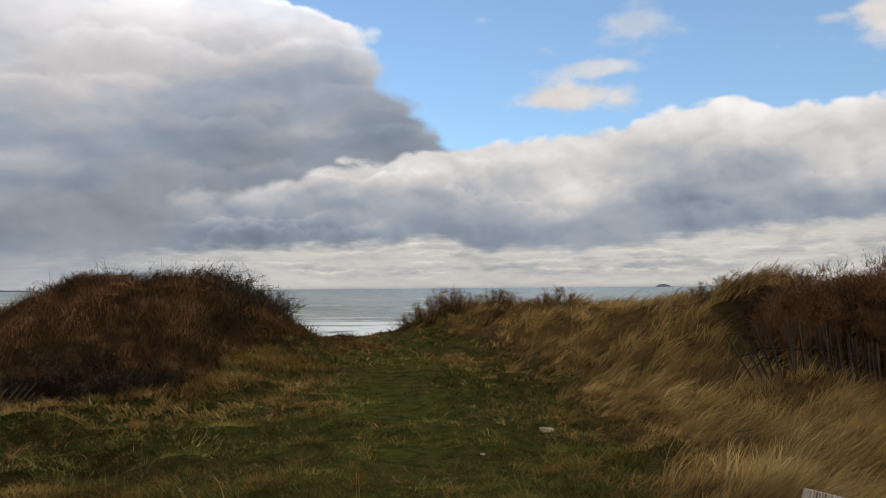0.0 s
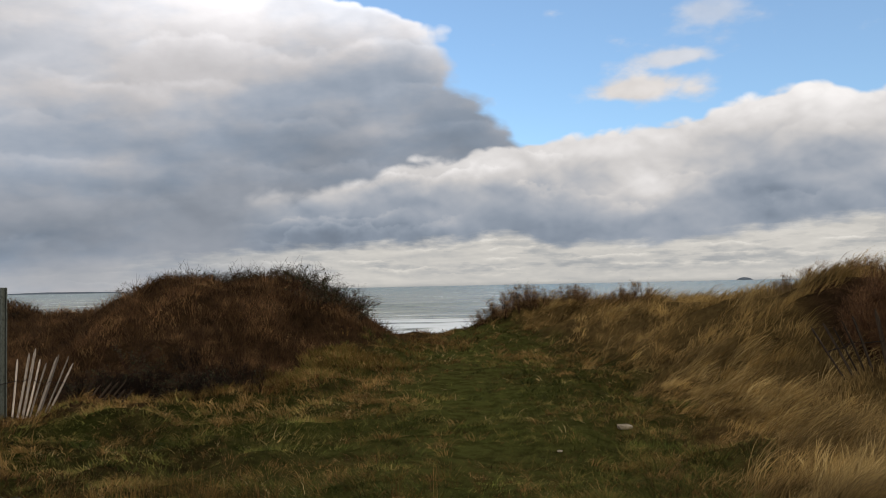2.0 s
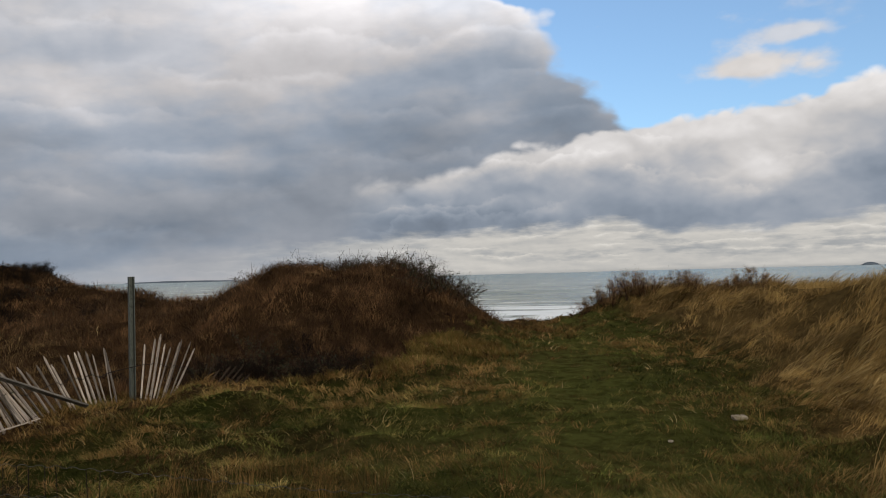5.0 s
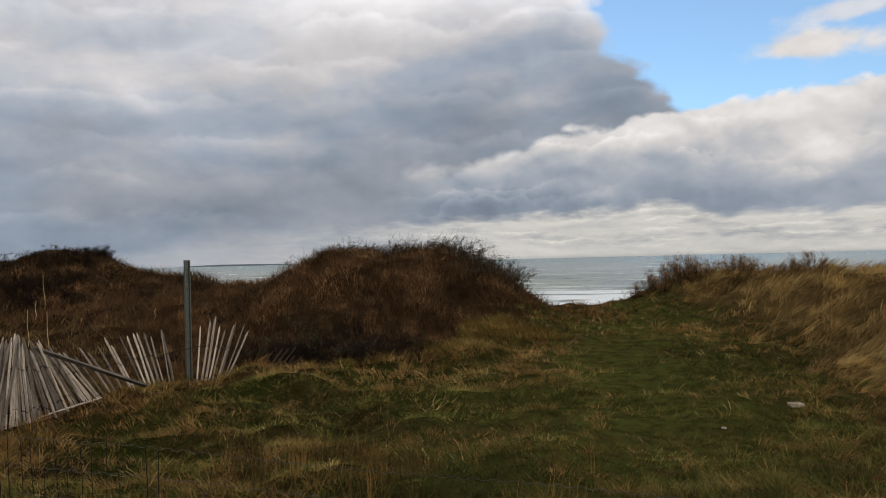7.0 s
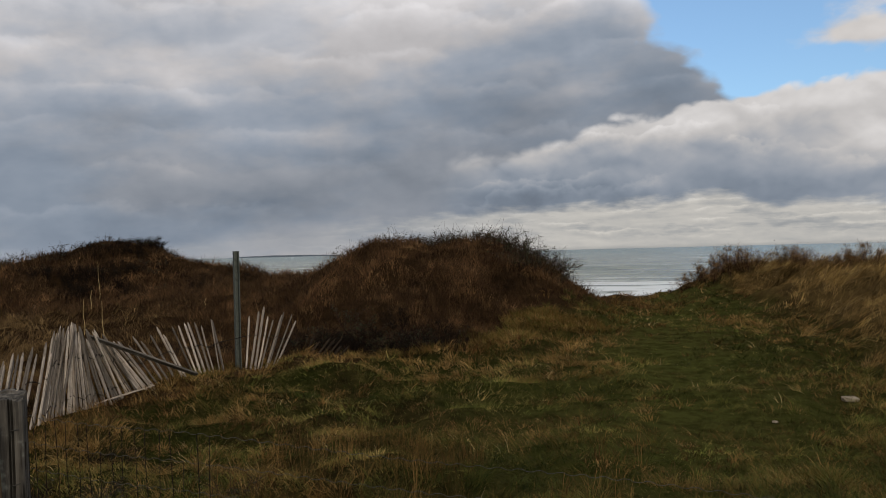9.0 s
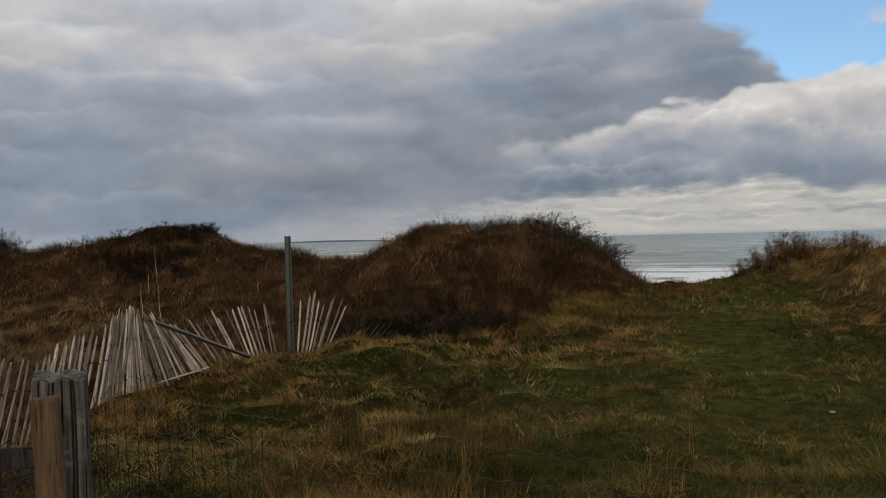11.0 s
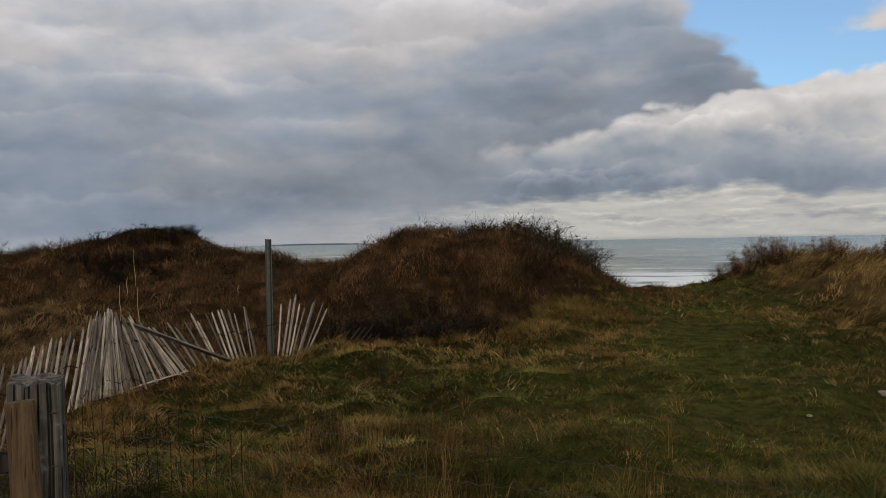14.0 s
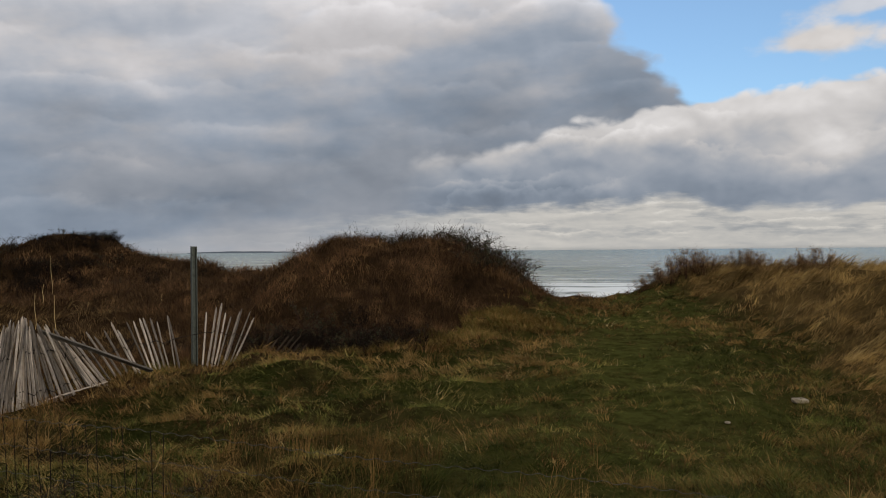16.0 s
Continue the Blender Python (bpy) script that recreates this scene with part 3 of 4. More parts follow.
# lawn: tufts that lean together, each with a tint of its own
def tuft_blades(xy, d, per, spread, length, lean, bend, width, segs, droop=0.0, wind=1.0):
    """Blades in tufts: per blades round each place, leaning out from its middle and with the wind."""
    n = len(xy)
    k = np.repeat(np.arange(n), per)
    a, r = RNG.uniform(0, 2 * math.pi, n * per), np.sqrt(RNG.random(n * per)) * spread[k]
    at = xy[k] + np.stack([np.cos(a) * r, np.sin(a) * r], -1)
    out = np.stack([np.cos(a), np.sin(a)], -1) * (r / np.maximum(spread[k], 1e-6))[:, None] * 0.9 + np.stack([np.cos(lean[k]), np.sin(lean[k])], -1) * wind
    way = np.arctan2(out[:, 1], out[:, 0]) + RNG.normal(0, 0.35, n * per)
    m = n * per
    return blades(at, land(at[:, 0], at[:, 1]) - 0.015, length[k] * RNG.uniform(0.55, 1.2, m), way, bend[k] * RNG.uniform(0.5, 1.2, m), width[k], segs, droop=droop)


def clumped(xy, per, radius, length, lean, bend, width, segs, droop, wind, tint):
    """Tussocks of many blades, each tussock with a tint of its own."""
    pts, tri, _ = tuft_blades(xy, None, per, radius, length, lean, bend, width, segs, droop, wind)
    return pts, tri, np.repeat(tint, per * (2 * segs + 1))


xy, d = strew(40000, 2.2, 27)
m, s = zones(xy)
keep = (m < RNG.normal(0.2, 0.4, len(m))) & (m > -15) & (s < RNG.normal(-0.2, 0.4, len(s)))
xy, d = xy[keep], d[keep]
n = len(xy)
tall = sst(vnoise(xy[:, 0], xy[:, 1], 0.5, 9) * 0.6 + vnoise(xy[:, 0], xy[:, 1], 1.7, 10) * 0.5, 0.42, 0.80)
worn = dome(xy[:, 0], xy[:, 1], -0.6, 12.0, 1.5, 9.0, 0.35, 4)
length = (0.040 + 0.085 * tall * (1 - worn)) * RNG.uniform(0.7, 1.3, n)
lean = vnoise(xy[:, 0], xy[:, 1], 0.8, 11) * 9 + RNG.normal(0, 0.5, n)
bend, close = RNG.uniform(0.8, 1.35, n), d < 7
parts = []
for sel, segs in ((close, 2), (~close, 1)):
    hue = np.clip((vnoise(xy[sel, 0], xy[sel, 1], 0.30, 4) - 0.5) * (1.0 - 1.6 * worn[sel]) + 0.56 + RNG.normal(0, 0.15, sel.sum()), 0.15, 1)
    parts.append(clumped(xy[sel], 8, 0.02 + d[sel] * 0.0028, length[sel], lean[sel], bend[sel], np.maximum(0.0042, d[sel] * 0.00105), segs, 0.0, 0.6, hue))
stuff("lawn_grass", parts, mat_lawn, "short green turf with straw-coloured wisps", "grass")

# bleached wisps lying on the turf
xy, d = strew(1300, 3.0, 22)
m, s = zones(xy)
keep = (m < -0.1) & (s < -0.2) & (vnoise(xy[:, 0], xy[:, 1], 0.9, 3) > 0.5)
xy, d = xy[keep], d[keep]
n = len(xy)
pts, tri, _ = tuft_blades(xy, d, 4, np.full(n, 0.05), RNG.uniform(0.10, 0.22, n), vnoise(xy[:, 0], xy[:, 1], 1.0, 4) * 9, RNG.uniform(1.2, 1.4, n), np.maximum(0.003, d * 0.0006), 3, 0.10)
stuff("straw_wisps", [(pts, tri)], mat_pale, "bleached straw wisps lying on the turf", "grass")

# dry tufts: along the foot of the scrub and over the rough corner
xy, d = strew(26000, 2.4, 26)
m, s = zones(xy)
x, y = xy[:, 0], xy[:, 1]
rough_corner = sst(-x - 0.12 * y, -0.9, 1.3) * sst(vnoise(x, y, 0.6, 12) * 0.75 + 0.40 * vnoise(x, y, 2.2, 13), 0.38, 0.66) * (1 - 0.8 * dome(x, y, -4.3, 4.5, 1.3, 1.3, 1.0))
foot = np.exp(-((s + 0.6) / 0.95) ** 2) * 1.0
edge = np.exp(-((m + 0.3) / 1.0) ** 2) * 0.95
keep = (RNG.random(len(x)) < np.maximum(np.maximum(rough_corner, foot), edge)) & (m < 0.5) & (s < 0.8)
xy, d = xy[keep], d[keep]
n = len(xy)
tall = 0.05 + 0.11 * vnoise(xy[:, 0], xy[:, 1], 0.5, 14) + 0.12 * foot[keep]
pts, tri, _ = tuft_blades(xy, d, 12, 0.03 + d * 0.003, tall * RNG.uniform(0.7, 1.3, n), vnoise(xy[:, 0], xy[:, 1], 0.7, 15) * 8 + RNG.normal(0, 0.4, n), RNG.uniform(0.7, 1.35, n), np.maximum(0.003, d * 0.00068), 2, 0.10, 0.6)
# thin upright stems in the rough corner behind the netting
sx = np.stack([RNG.uniform(-3.6, 0.5, 2600), RNG.uniform(2.5, 6.2, 2600)], -1)
sx = sx[(vnoise(sx[:, 0], sx[:, 1], 0.6, 6) > 0.42) & (RNG.random(2600) < sst(-sx[:, 0] - 0.25 * sx[:, 1], -1.4, 0.6) * (1 - 0.8 * dome(sx[:, 0], sx[:, 1], -3.9, 4.2, 1.2, 1.4, 1.0)))]
k = len(sx)
stems = tuft_blades(sx, np.hypot(*sx.T), 5, np.full(k, 0.05), RNG.uniform(0.14, 0.36, k), RNG.uniform(0, 6.3, k), RNG.uniform(0.1, 0.7, k), np.full(k, 0.0026), 3, 0.05, 0.6)[:2]
stuff("dry_grass", [(pts, tri), stems], mat_dry, "dry orange-brown grass tufts on the turf", "grass")


# tussocks that swell out of the rough turf, from green to rust
xy, d = strew(9000, 2.6, 24)
m, s = zones(xy)
x, y = xy[:, 0], xy[:, 1]
odds = np.maximum(sst(-x - 0.10 * y, -0.6, 1.2), 0.75 * np.exp(-((s + 0.7) / 0.9) ** 2)) * sst(vnoise(x, y, 0.9, 12), 0.30, 0.55)
odds = np.maximum(odds, 0.8 * np.exp(-((m + 0.5) / 0.9) ** 2))
odds = odds * (1 - 0.85 * dome(x, y, -4.3, 4.4, 1.3, 1.3, 1.0))
keep = (RNG.random(len(x)) < odds) & (m < 0.3) & (s < 0.4)
xy, d = xy[keep], d[keep]
n = len(xy)
hue = np.clip(sst(vnoise(xy[:, 0], xy[:, 1], 1.3, 2) * 0.7 + vnoise(xy[:, 0], xy[:, 1], 0.5, 1) * 0.4, 0.25, 0.85) + 0.12 * sst(-xy[:, 0], 0.8, 2.0) + RNG.normal(-0.04, 0.22, n), 0, 1)
size = RNG.uniform(0.7, 1.3, n)
tussock_parts = []
for sel, segs in ((d < 8, 3), (d >= 8, 2)):
    tussock_parts.append(clumped(xy[sel], 38, 0.07 * size[sel] + d[sel] * 0.002, 0.16 * size[sel], vnoise(xy[sel, 0], xy[sel, 1], 1.2, 7) * 7, RNG.uniform(0.9, 1.35, sel.sum()), np.maximum(0.0032, d[sel] * 0.00075), segs, 0.10, 0.45, hue[sel]))
fy = RNG.uniform(11.0, 14.6, 400)
fxy = np.stack([scrub_edge(fy) + RNG.normal(0.25, 0.35, 400), fy], -1)
fd = np.hypot(*fxy.T)
tussock_parts.append(clumped(fxy, 34, 0.06 + fd * 0.003, RNG.uniform(0.12, 0.25, 400), vnoise(fxy[:, 0], fxy[:, 1], 1.2, 7) * 7, RNG.uniform(0.5, 1.1, 400), fd * 0.00070, 2, 0.08, 0.45, RNG.uniform(0.45, 0.90, 400)))
stuff("rough_tussocks", tussock_parts, mat_tussock, "low rough grass tussocks, green to rust-orange, on the turf", "grass")

# marram, combed by the wind
xy, d = strew(26000, 2.6, 25, -36, 8)
m, s = zones(xy)
keep = (m > RNG.normal(0.3, 0.45, len(m))) & (xy[:, 1] < 23.5)
xy, d = xy[keep], d[keep]
clump = vnoise(xy[:, 0], xy[:, 1], 0.55, 4) * 0.6 + vnoise(xy[:, 0], xy[:, 1], 1.4, 5) * 0.4
keep = RNG.random(len(xy)) < sst(clump, 0.32, 0.48)
xy, d, clump = xy[keep], d[keep], clump[keep]
n = len(xy)
inside = sst(xy[:, 0] - marram_edge(xy[:, 1]), -0.3, 1.6)
length = (0.15 + 0.22 * inside) * (0.5 + 0.9 * clump) * RNG.uniform(0.7, 1.25, n)
lean = 0.2 + (vnoise(xy[:, 0], xy[:, 1], 0.9, 6) - 0.5) * 3.0 + RNG.normal(0, 0.3, n)
bend, close = RNG.uniform(0.8, 1.45, n), d < 9
parts = []
for sel, segs in ((close, 3), (~close, 2)):
    parts.append(tuft_blades(xy[sel], d[sel], 11, 0.03 + d[sel] * 0.004, length[sel], lean[sel], bend[sel], np.maximum(0.0032, d[sel] * 0.00058), segs, 0.16)[:2])
# its great tussocks, combed one way, with dark hollows between
xy, d = strew(4000, 2.6, 25, -36, 8)
m, s = zones(xy)
keep = (m > RNG.normal(0.35, 0.35, len(m))) & (xy[:, 1] < 22.5) & (vnoise(xy[:, 0], xy[:, 1], 0.8, 13) > 0.34)
xy, d = xy[keep], d[keep]
n = len(xy)
inside = sst(xy[:, 0] - marram_edge(xy[:, 1]), -0.2, 1.4)
size = RNG.uniform(0.65, 1.25, n) * (0.55 + 0.45 * inside)
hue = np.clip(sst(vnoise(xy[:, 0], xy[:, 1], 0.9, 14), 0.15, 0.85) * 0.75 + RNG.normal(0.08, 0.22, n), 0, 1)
lean = 0.15 + (vnoise(xy[:, 0], xy[:, 1], 1.6, 6) - 0.5) * 1.8 + RNG.normal(0, 0.15, n)
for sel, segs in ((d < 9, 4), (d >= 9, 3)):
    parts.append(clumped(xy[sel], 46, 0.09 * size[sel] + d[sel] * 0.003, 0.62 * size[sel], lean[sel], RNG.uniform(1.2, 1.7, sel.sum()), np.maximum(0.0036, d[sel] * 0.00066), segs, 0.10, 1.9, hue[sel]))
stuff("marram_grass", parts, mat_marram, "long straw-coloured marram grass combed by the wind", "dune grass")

# brown scrub: dead stems in clumps of uneven height
xy, d = strew(54000, 6.0, 34, 4, 62)
m, s = zones(xy)
keep = (s > RNG.normal(0.25, 0.3, len(s))) & (xy[:, 1] < np.interp(xy[:, 0], [-40, -20, -10, -5], [29, 28, 24, 23]))
xy, d, s = xy[keep], d[keep], s[keep]
n = len(xy)
lump = vnoise(xy[:, 0], xy[:, 1], 0.8, 7) * 0.6 + vnoise(xy[:, 0], xy[:, 1], 2.2, 8) * 0.5
high = (0.13 + 0.34 * sst(lump, 0.2, 0.85)) * sst(s, -0.6, 1.0)
hay = sst(-xy[:, 0], 7.6, 9.5) * (1 - sst(xy[:, 1] + 0.25 * xy[:, 0], 9.5, 12.5))
keep = RNG.random(n) > hay
hay_xy, hay_d = xy[~keep], d[~keep]
xy, d, high = xy[keep], d[keep], high[keep]
n = len(xy)
pts, tri, _ = tuft_blades(xy, d, 9, 0.04 + d * 0.005, high, RNG.uniform(0, 6.3, n), RNG.uniform(0.4, 1.4, n), np.maximum(0.004, d * 0.00050), 2)
stuff("brown_scrub", [(pts, tri)], mat_scrub, "dense dead brown scrub covering the dune mounds", "scrub")
n = len(hay_xy)
pts, tri, _ = tuft_blades(hay_xy, hay_d, 6, 0.05 + hay_d * 0.005, RNG.uniform(0.12, 0.32, n), vnoise(hay_xy[:, 0], hay_xy[:, 1], 1.2, 3) * 9, RNG.uniform(0.7, 1.4, n), np.maximum(0.004, hay_d * 0.0008), 2, 0.12)
stuff("matted_dune_grass", [(pts, tri)], mat_hay, "matted golden-brown dead grass in the dune hollow", "dune grass")


# ---------------------------------------------------------------- things
def thing(name, m, label, category, group=""):
    ob = new(name)
    ob.empty_display_size = 0.1
    ob.matrix_world = m
    return tagged(ob, label, category, group)


def child(name, me, parent, m=None, label="", kind=""):
    ob = new(name, me)
    ob.parent = parent
    if m is not None:
        ob.matrix_basis = m
    return tagged(ob, label, kind=kind)


def tubes(paths, radii, sides=4, cap=True):
    """Places and quads of round sticks along paths (lists of points), with a radius at each point."""
    vs, fs, off = [], [], 0
    for path, rad in zip(paths, radii):
        path = np.asarray(path, float)
        d = np.gradient(path, axis=0)
        d /= np.linalg.norm(d, axis=1)[:, None] + 1e-9
        ref = np.where(np.abs(d[:, 2:3]) > 0.9, np.array([[1.0, 0, 0]]), np.array([[0, 0, 1.0]]))
        e1 = np.cross(d, ref)
        e1 /= np.linalg.norm(e1, axis=1)[:, None] + 1e-9
        e2 = np.cross(d, e1)
        a = np.arange(sides) * 2 * math.pi / sides
        ring = path[:, None] + np.asarray(rad)[:, None, None] * (np.cos(a)[None, :, None] * e1[:, None] + np.sin(a)[None, :, None] * e2[:, None])
        vs.append(ring.reshape(-1, 3))
        k = len(path)
        for i in range(k - 1):
            for j in range(sides):
                q = (j + 1) % sides
                fs.append((off + i * sides + j, off + i * sides + q, off + (i + 1) * sides + q, off + (i + 1) * sides + j))
        off += k * sides
    return np.concatenate(vs), np.array(fs)


def ground_at(x, y):
    return float(land(np.array([x]), np.array([y]))[0])


# split chestnut pales, wedge-topped, no two quite straight
def pale_mesh(seed, mat, length=1.18):
    r = np.random.default_rng(seed)
    w, t = 0.014 + r.random() * 0.006, 0.010 + r.random() * 0.004
    ring = [(-w, -t * .6), (-w * .35, -t), (w * .5, -t), (w, -t * .4), (w * .8, t * .8), (-w * .6, t)]
    zs = [0, 0.3, 0.6, 0.9, length - 0.06, length]
    vs, fs = [], []
    for i, z in enumerate(zs):
        k = 0.35 if i == len(zs) - 1 else 1.0
        ox, oy = 0.012 * math.sin(z * 3 + seed), 0.008 * math.sin(z * 4.1 + seed * 2)
        vs += [(ox + x * k * (1 + 0.12 * r.normal()), oy + y * k, z) for x, y in ring]
    for i in range(len(zs) - 1):
        for j in range(6):
            q = (j + 1) % 6
            fs.append((i * 6 + j, i * 6 + q, i * 6 + 6 + q, i * 6 + 6 + j))
    me = mesh_of("pale", vs, fs, [mat], False)
    bm = bmesh.new()
    bm.from_mesh(me)
    bm.verts.ensure_lookup_table()
    bm.faces.new([bm.verts[(len(zs) - 1) * 6 + j] for j in range(6)])
    bm.to_mesh(me)
    bm.free()
    return me


PALES = [pale_mesh(k, mat_slat) for k in range(7)]
DARK_PALES = [pale_mesh(k, mat_shade_slat) for k in range(7)]


def stick(foot, top, spin=0.0):
    """The pose of a stick that stands at foot and points to top, its length kept."""
    z = (Vector(top) - Vector(foot)).normalized()
    x = Vector((math.cos(spin), math.sin(spin), 0))
    x = (x - z * x.dot(z)).normalized()
    y = z.cross(x)
    m = Matrix((x, y, z)).transposed().to_4x4()
    m.translation = foot
    return m


def along(line, k):
    """A place and way at k (0 to 1) of a line of (x, y) corners."""
    pts = np.array(line, float)
    seg = np.hypot(*np.diff(pts, axis=0).T)
    s = k * seg.sum()
    i = 0
    while i < len(seg) - 1 and s > seg[i]:
        s -= seg[i]
        i += 1
    d = (pts[i + 1] - pts[i]) / seg[i]
    return pts[i] + d * s, d


def paling(rows, origin, label, kinds=PALES, name="paling_fence", wire_at=(0.32, 0.72), reach=1.18):
    """rows: (line, count, sink, lean at its start and end, lean out, length scale). Twisted wire runs from pale to pale."""
    fence = thing(name, pose(*origin), label, "fence")
    o = Vector(origin)
    runs = [[] for _ in wire_at]
    r = random.Random(5)
    for line, count, sink, lean0, lean1, out, scale, *own in rows:
        for i in range(count):
            k = (i + 0.5) / count
            p, d = along(line, k)
            lean = lean0 + (lean1 - lean0) * k + r.gauss(0, 0.028)
            side = out + r.gauss(0, 0.03)
            foot = Vector((p[0], p[1], ground_at(*p) - sink + r.gauss(0, 0.02)))
            up = Vector((d[0] * lean - d[1] * side, d[1] * lean + d[0] * side, 1.0)).normalized()
            m = stick(foot - o, foot - o + up, math.atan2(d[1], d[0]) + r.gauss(0, 0.35))
            k2 = scale * r.uniform(0.94, 1.05)
            child("pale", (own[0] if own else kinds)[r.randrange(7)], fence, m @ Matrix.Diagonal((r.uniform(0.55, 1.05), 0.8, k2, 1)))
            for run, h in zip(runs, wire_at):
                run.append(foot - o + up * (reach * scale * h) + Vector((r.gauss(0, 0.006), r.gauss(0, 0.006), 0)))
    for run in runs:
        for sgn in (1, -1):
            path = [q + Vector((-0.014 * sgn * (-1) ** i, 0.014 * sgn * (-1) ** i, 0)) for i, q in enumerate(run)]
            child("twisted_wire", mesh_of("twisted_wire", *tubes([path], [[0.0048] * len(path)], 4), [mat_rust]), fence, label="rusty twisted wire")
    return fence


# the fallen paling along the scrub
paling([
    ([(-5.65, 2.9), (-6.05, 4.4), (-6.45, 6.1)], 44, 0.27, 0.52, 0.42, 0.05, 1.0),
    ([(-6.45, 6.1), (-6.62, 6.72)], 18, 0.28, 0.40, 0.14, 0.02, 1.0),
    ([(-6.60, 6.58), (-6.54, 7.5), (-6.50, 8.22)], 38, 0.20, 0.10, -1.08, -0.10, 0.98),
    ([(-6.64, 8.35), (-6.58, 8.9), (-6.60, 9.74)], 16, 0.38, -0.88, -0.16, 0.08, 1.0),
    ([(-6.56, 9.98), (-6.32, 10.20)], 9, 0.36, 0.05, 0.46, -0.04, 1.0),
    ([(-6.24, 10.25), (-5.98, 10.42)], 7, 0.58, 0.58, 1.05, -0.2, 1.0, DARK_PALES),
], (-6.5, 7.0, 0.0), "old grey chestnut paling fence, part fallen, beside the scrub")

# board lying across the fallen pales
bd = thing("loose_board", stick((-6.52, 7.0, 0.80), (-5.93, 8.0, 0.27), 0.3), "weathered grey board lying across fallen pales", "board")
vs = [(x, y, z) for z in (0, 0.45, 0.9, 1.32) for x, y in ((-0.035 + 0.01 * z, -0.009), (0.035, -0.011), (0.037, 0.01), (-0.034, 0.009))]
fs = [(4 * i + j, 4 * i + (j + 1) % 4, 4 * i + 4 + (j + 1) % 4, 4 * i + 4 + j) for i in range(3) for j in range(4)] + [(3, 2, 1, 0), (12, 13, 14, 15)]
child("plank", mesh_of("plank", vs, fs, [mat_post], False), bd)

# a pale that has slipped out and lies in the grass
lone = thing("fallen_pale", stick((-6.58, 6.95, 0.03), (-6.44, 7.45, 0.10), 0.5), "single bleached pale lying in the grass", "stake")
child("pale", pale_mesh(11, mat_slat, 0.52), lone, Matrix.Diagonal((0.55, 0.6, 1, 1)))

# steel channel post
sp = Vector((-6.62, 9.96, 0))
sp.z = ground_at(sp.x, sp.y)
H = 1.70 - sp.z
post = thing("steel_post", pose(*sp, 0, 0, 52), "tall galvanised steel channel post beside the paling fence", "post")
prof = [(-0.037, -0.042), (-0.024, -0.042), (-0.024, 0.016), (0.026, 0.016), (0.026, -0.042), (0.037, -0.042), (0.037, 0.022), (-0.037, 0.022)]
vs = [(x, y, z) for z in (-0.3, H) for x, y in prof]
fs = [(j, (j + 1) % 8, 8 + (j + 1) % 8, 8 + j) for j in range(8)] + [(8, 9, 10, 15), (10, 11, 14, 15), (11, 12, 13, 14)]
child("channel", mesh_of("channel", vs, fs, [mat_steel], False), post)
for z in (0.35, 0.75, 1.15):
    bm = bmesh.new()
    bmesh.ops.create_cone(bm, cap_ends=True, segments=8, radius1=0.008, radius2=0.008, depth=0.012, matrix=pose(0, 0.0225, z, 90))
    me = bpy.data.meshes.new("bolt")
    bm.to_mesh(me)
    bm.free()
    me.materials.append(mat_steel)
    child("bolt", me, post)


def log(name, parent, x, y, h, r, mat, tilt=(0, 0), label="", bottom=-0.3, cut=0.0, sides=14):
    """A round stake, a little crooked, with a chamfered sawn top."""
    zs = [bottom, h * 0.25, h * 0.55, h * 0.8, h - 0.015, h]
    vs = []
    for i, z in enumerate(zs):
        k = 0.90 if i == len(zs) - 1 else 1 + 0.03 * math.sin(5 * z + x)
        ox, oy = x + tilt[0] * z + 0.006 * math.sin(3 * z), y + tilt[1] * z
        vs += [(ox + r * k * math.cos(a), oy + r * k * math.sin(a), z + (cut * math.cos(a) if i > 3 else 0)) for a in np.arange(sides) * 2 * math.pi / sides]
    bm = bmesh.new()
    bv = [bm.verts.new(q) for q in vs]
    for i in range(len(zs) - 1):
        for j in range(sides):
            q = (j + 1) % sides
            bm.faces.new((bv[i * sides + j], bv[i * sides + q], bv[(i + 1) * sides + q], bv[(i + 1) * sides + j]))
    bm.faces.new(bv[-sides:])
    me = bpy.data.meshes.new(name)
    bm.to_mesh(me)
    bm.free()
    me.materials.append(mat)
    return child(name, me, parent, None, label)


def block(name, size, mat, parent, m, label="", bevel=0.008, cuts=0, wob=0.0, seed=1):
    """A sawn timber with worn arrises."""
    bm = bmesh.new()
    bmesh.ops.create_cube(bm, size=1.0, matrix=Matrix.Diagonal((*size, 1)))
    if cuts:
        bmesh.ops.subdivide_edges(bm, edges=[e for e in bm.edges if abs((e.verts[0].co - e.verts[1].co).z) > size[2] * 0.5], cuts=cuts)
    bmesh.ops.bevel(bm, geom=[e for e in bm.edges if e.calc_face_angle(0) > 0.5], offset=bevel, segments=2, affect="EDGES")
    if wob:
        for q in bm.verts:
            q.co += noise.noise_vector(q.co * 7 + Vector((seed * 3.1, 0, 0))) * wob
    me = bpy.data.meshes.new(name)
    bm.to_mesh(me)
    bm.free()
    me.materials.append(mat)
    return child(name, me, parent, m, label)


# round stake standing in the paling
z = ground_at(-6.05, 4.55)
stake = thing("round_stake", pose(-6.05, 4.55, z), "brown round wooden stake standing among the pales", "post")
log("pole", stake, 0, 0, 0.90 - z, 0.045, mat_stake, (0.02, 0.03))

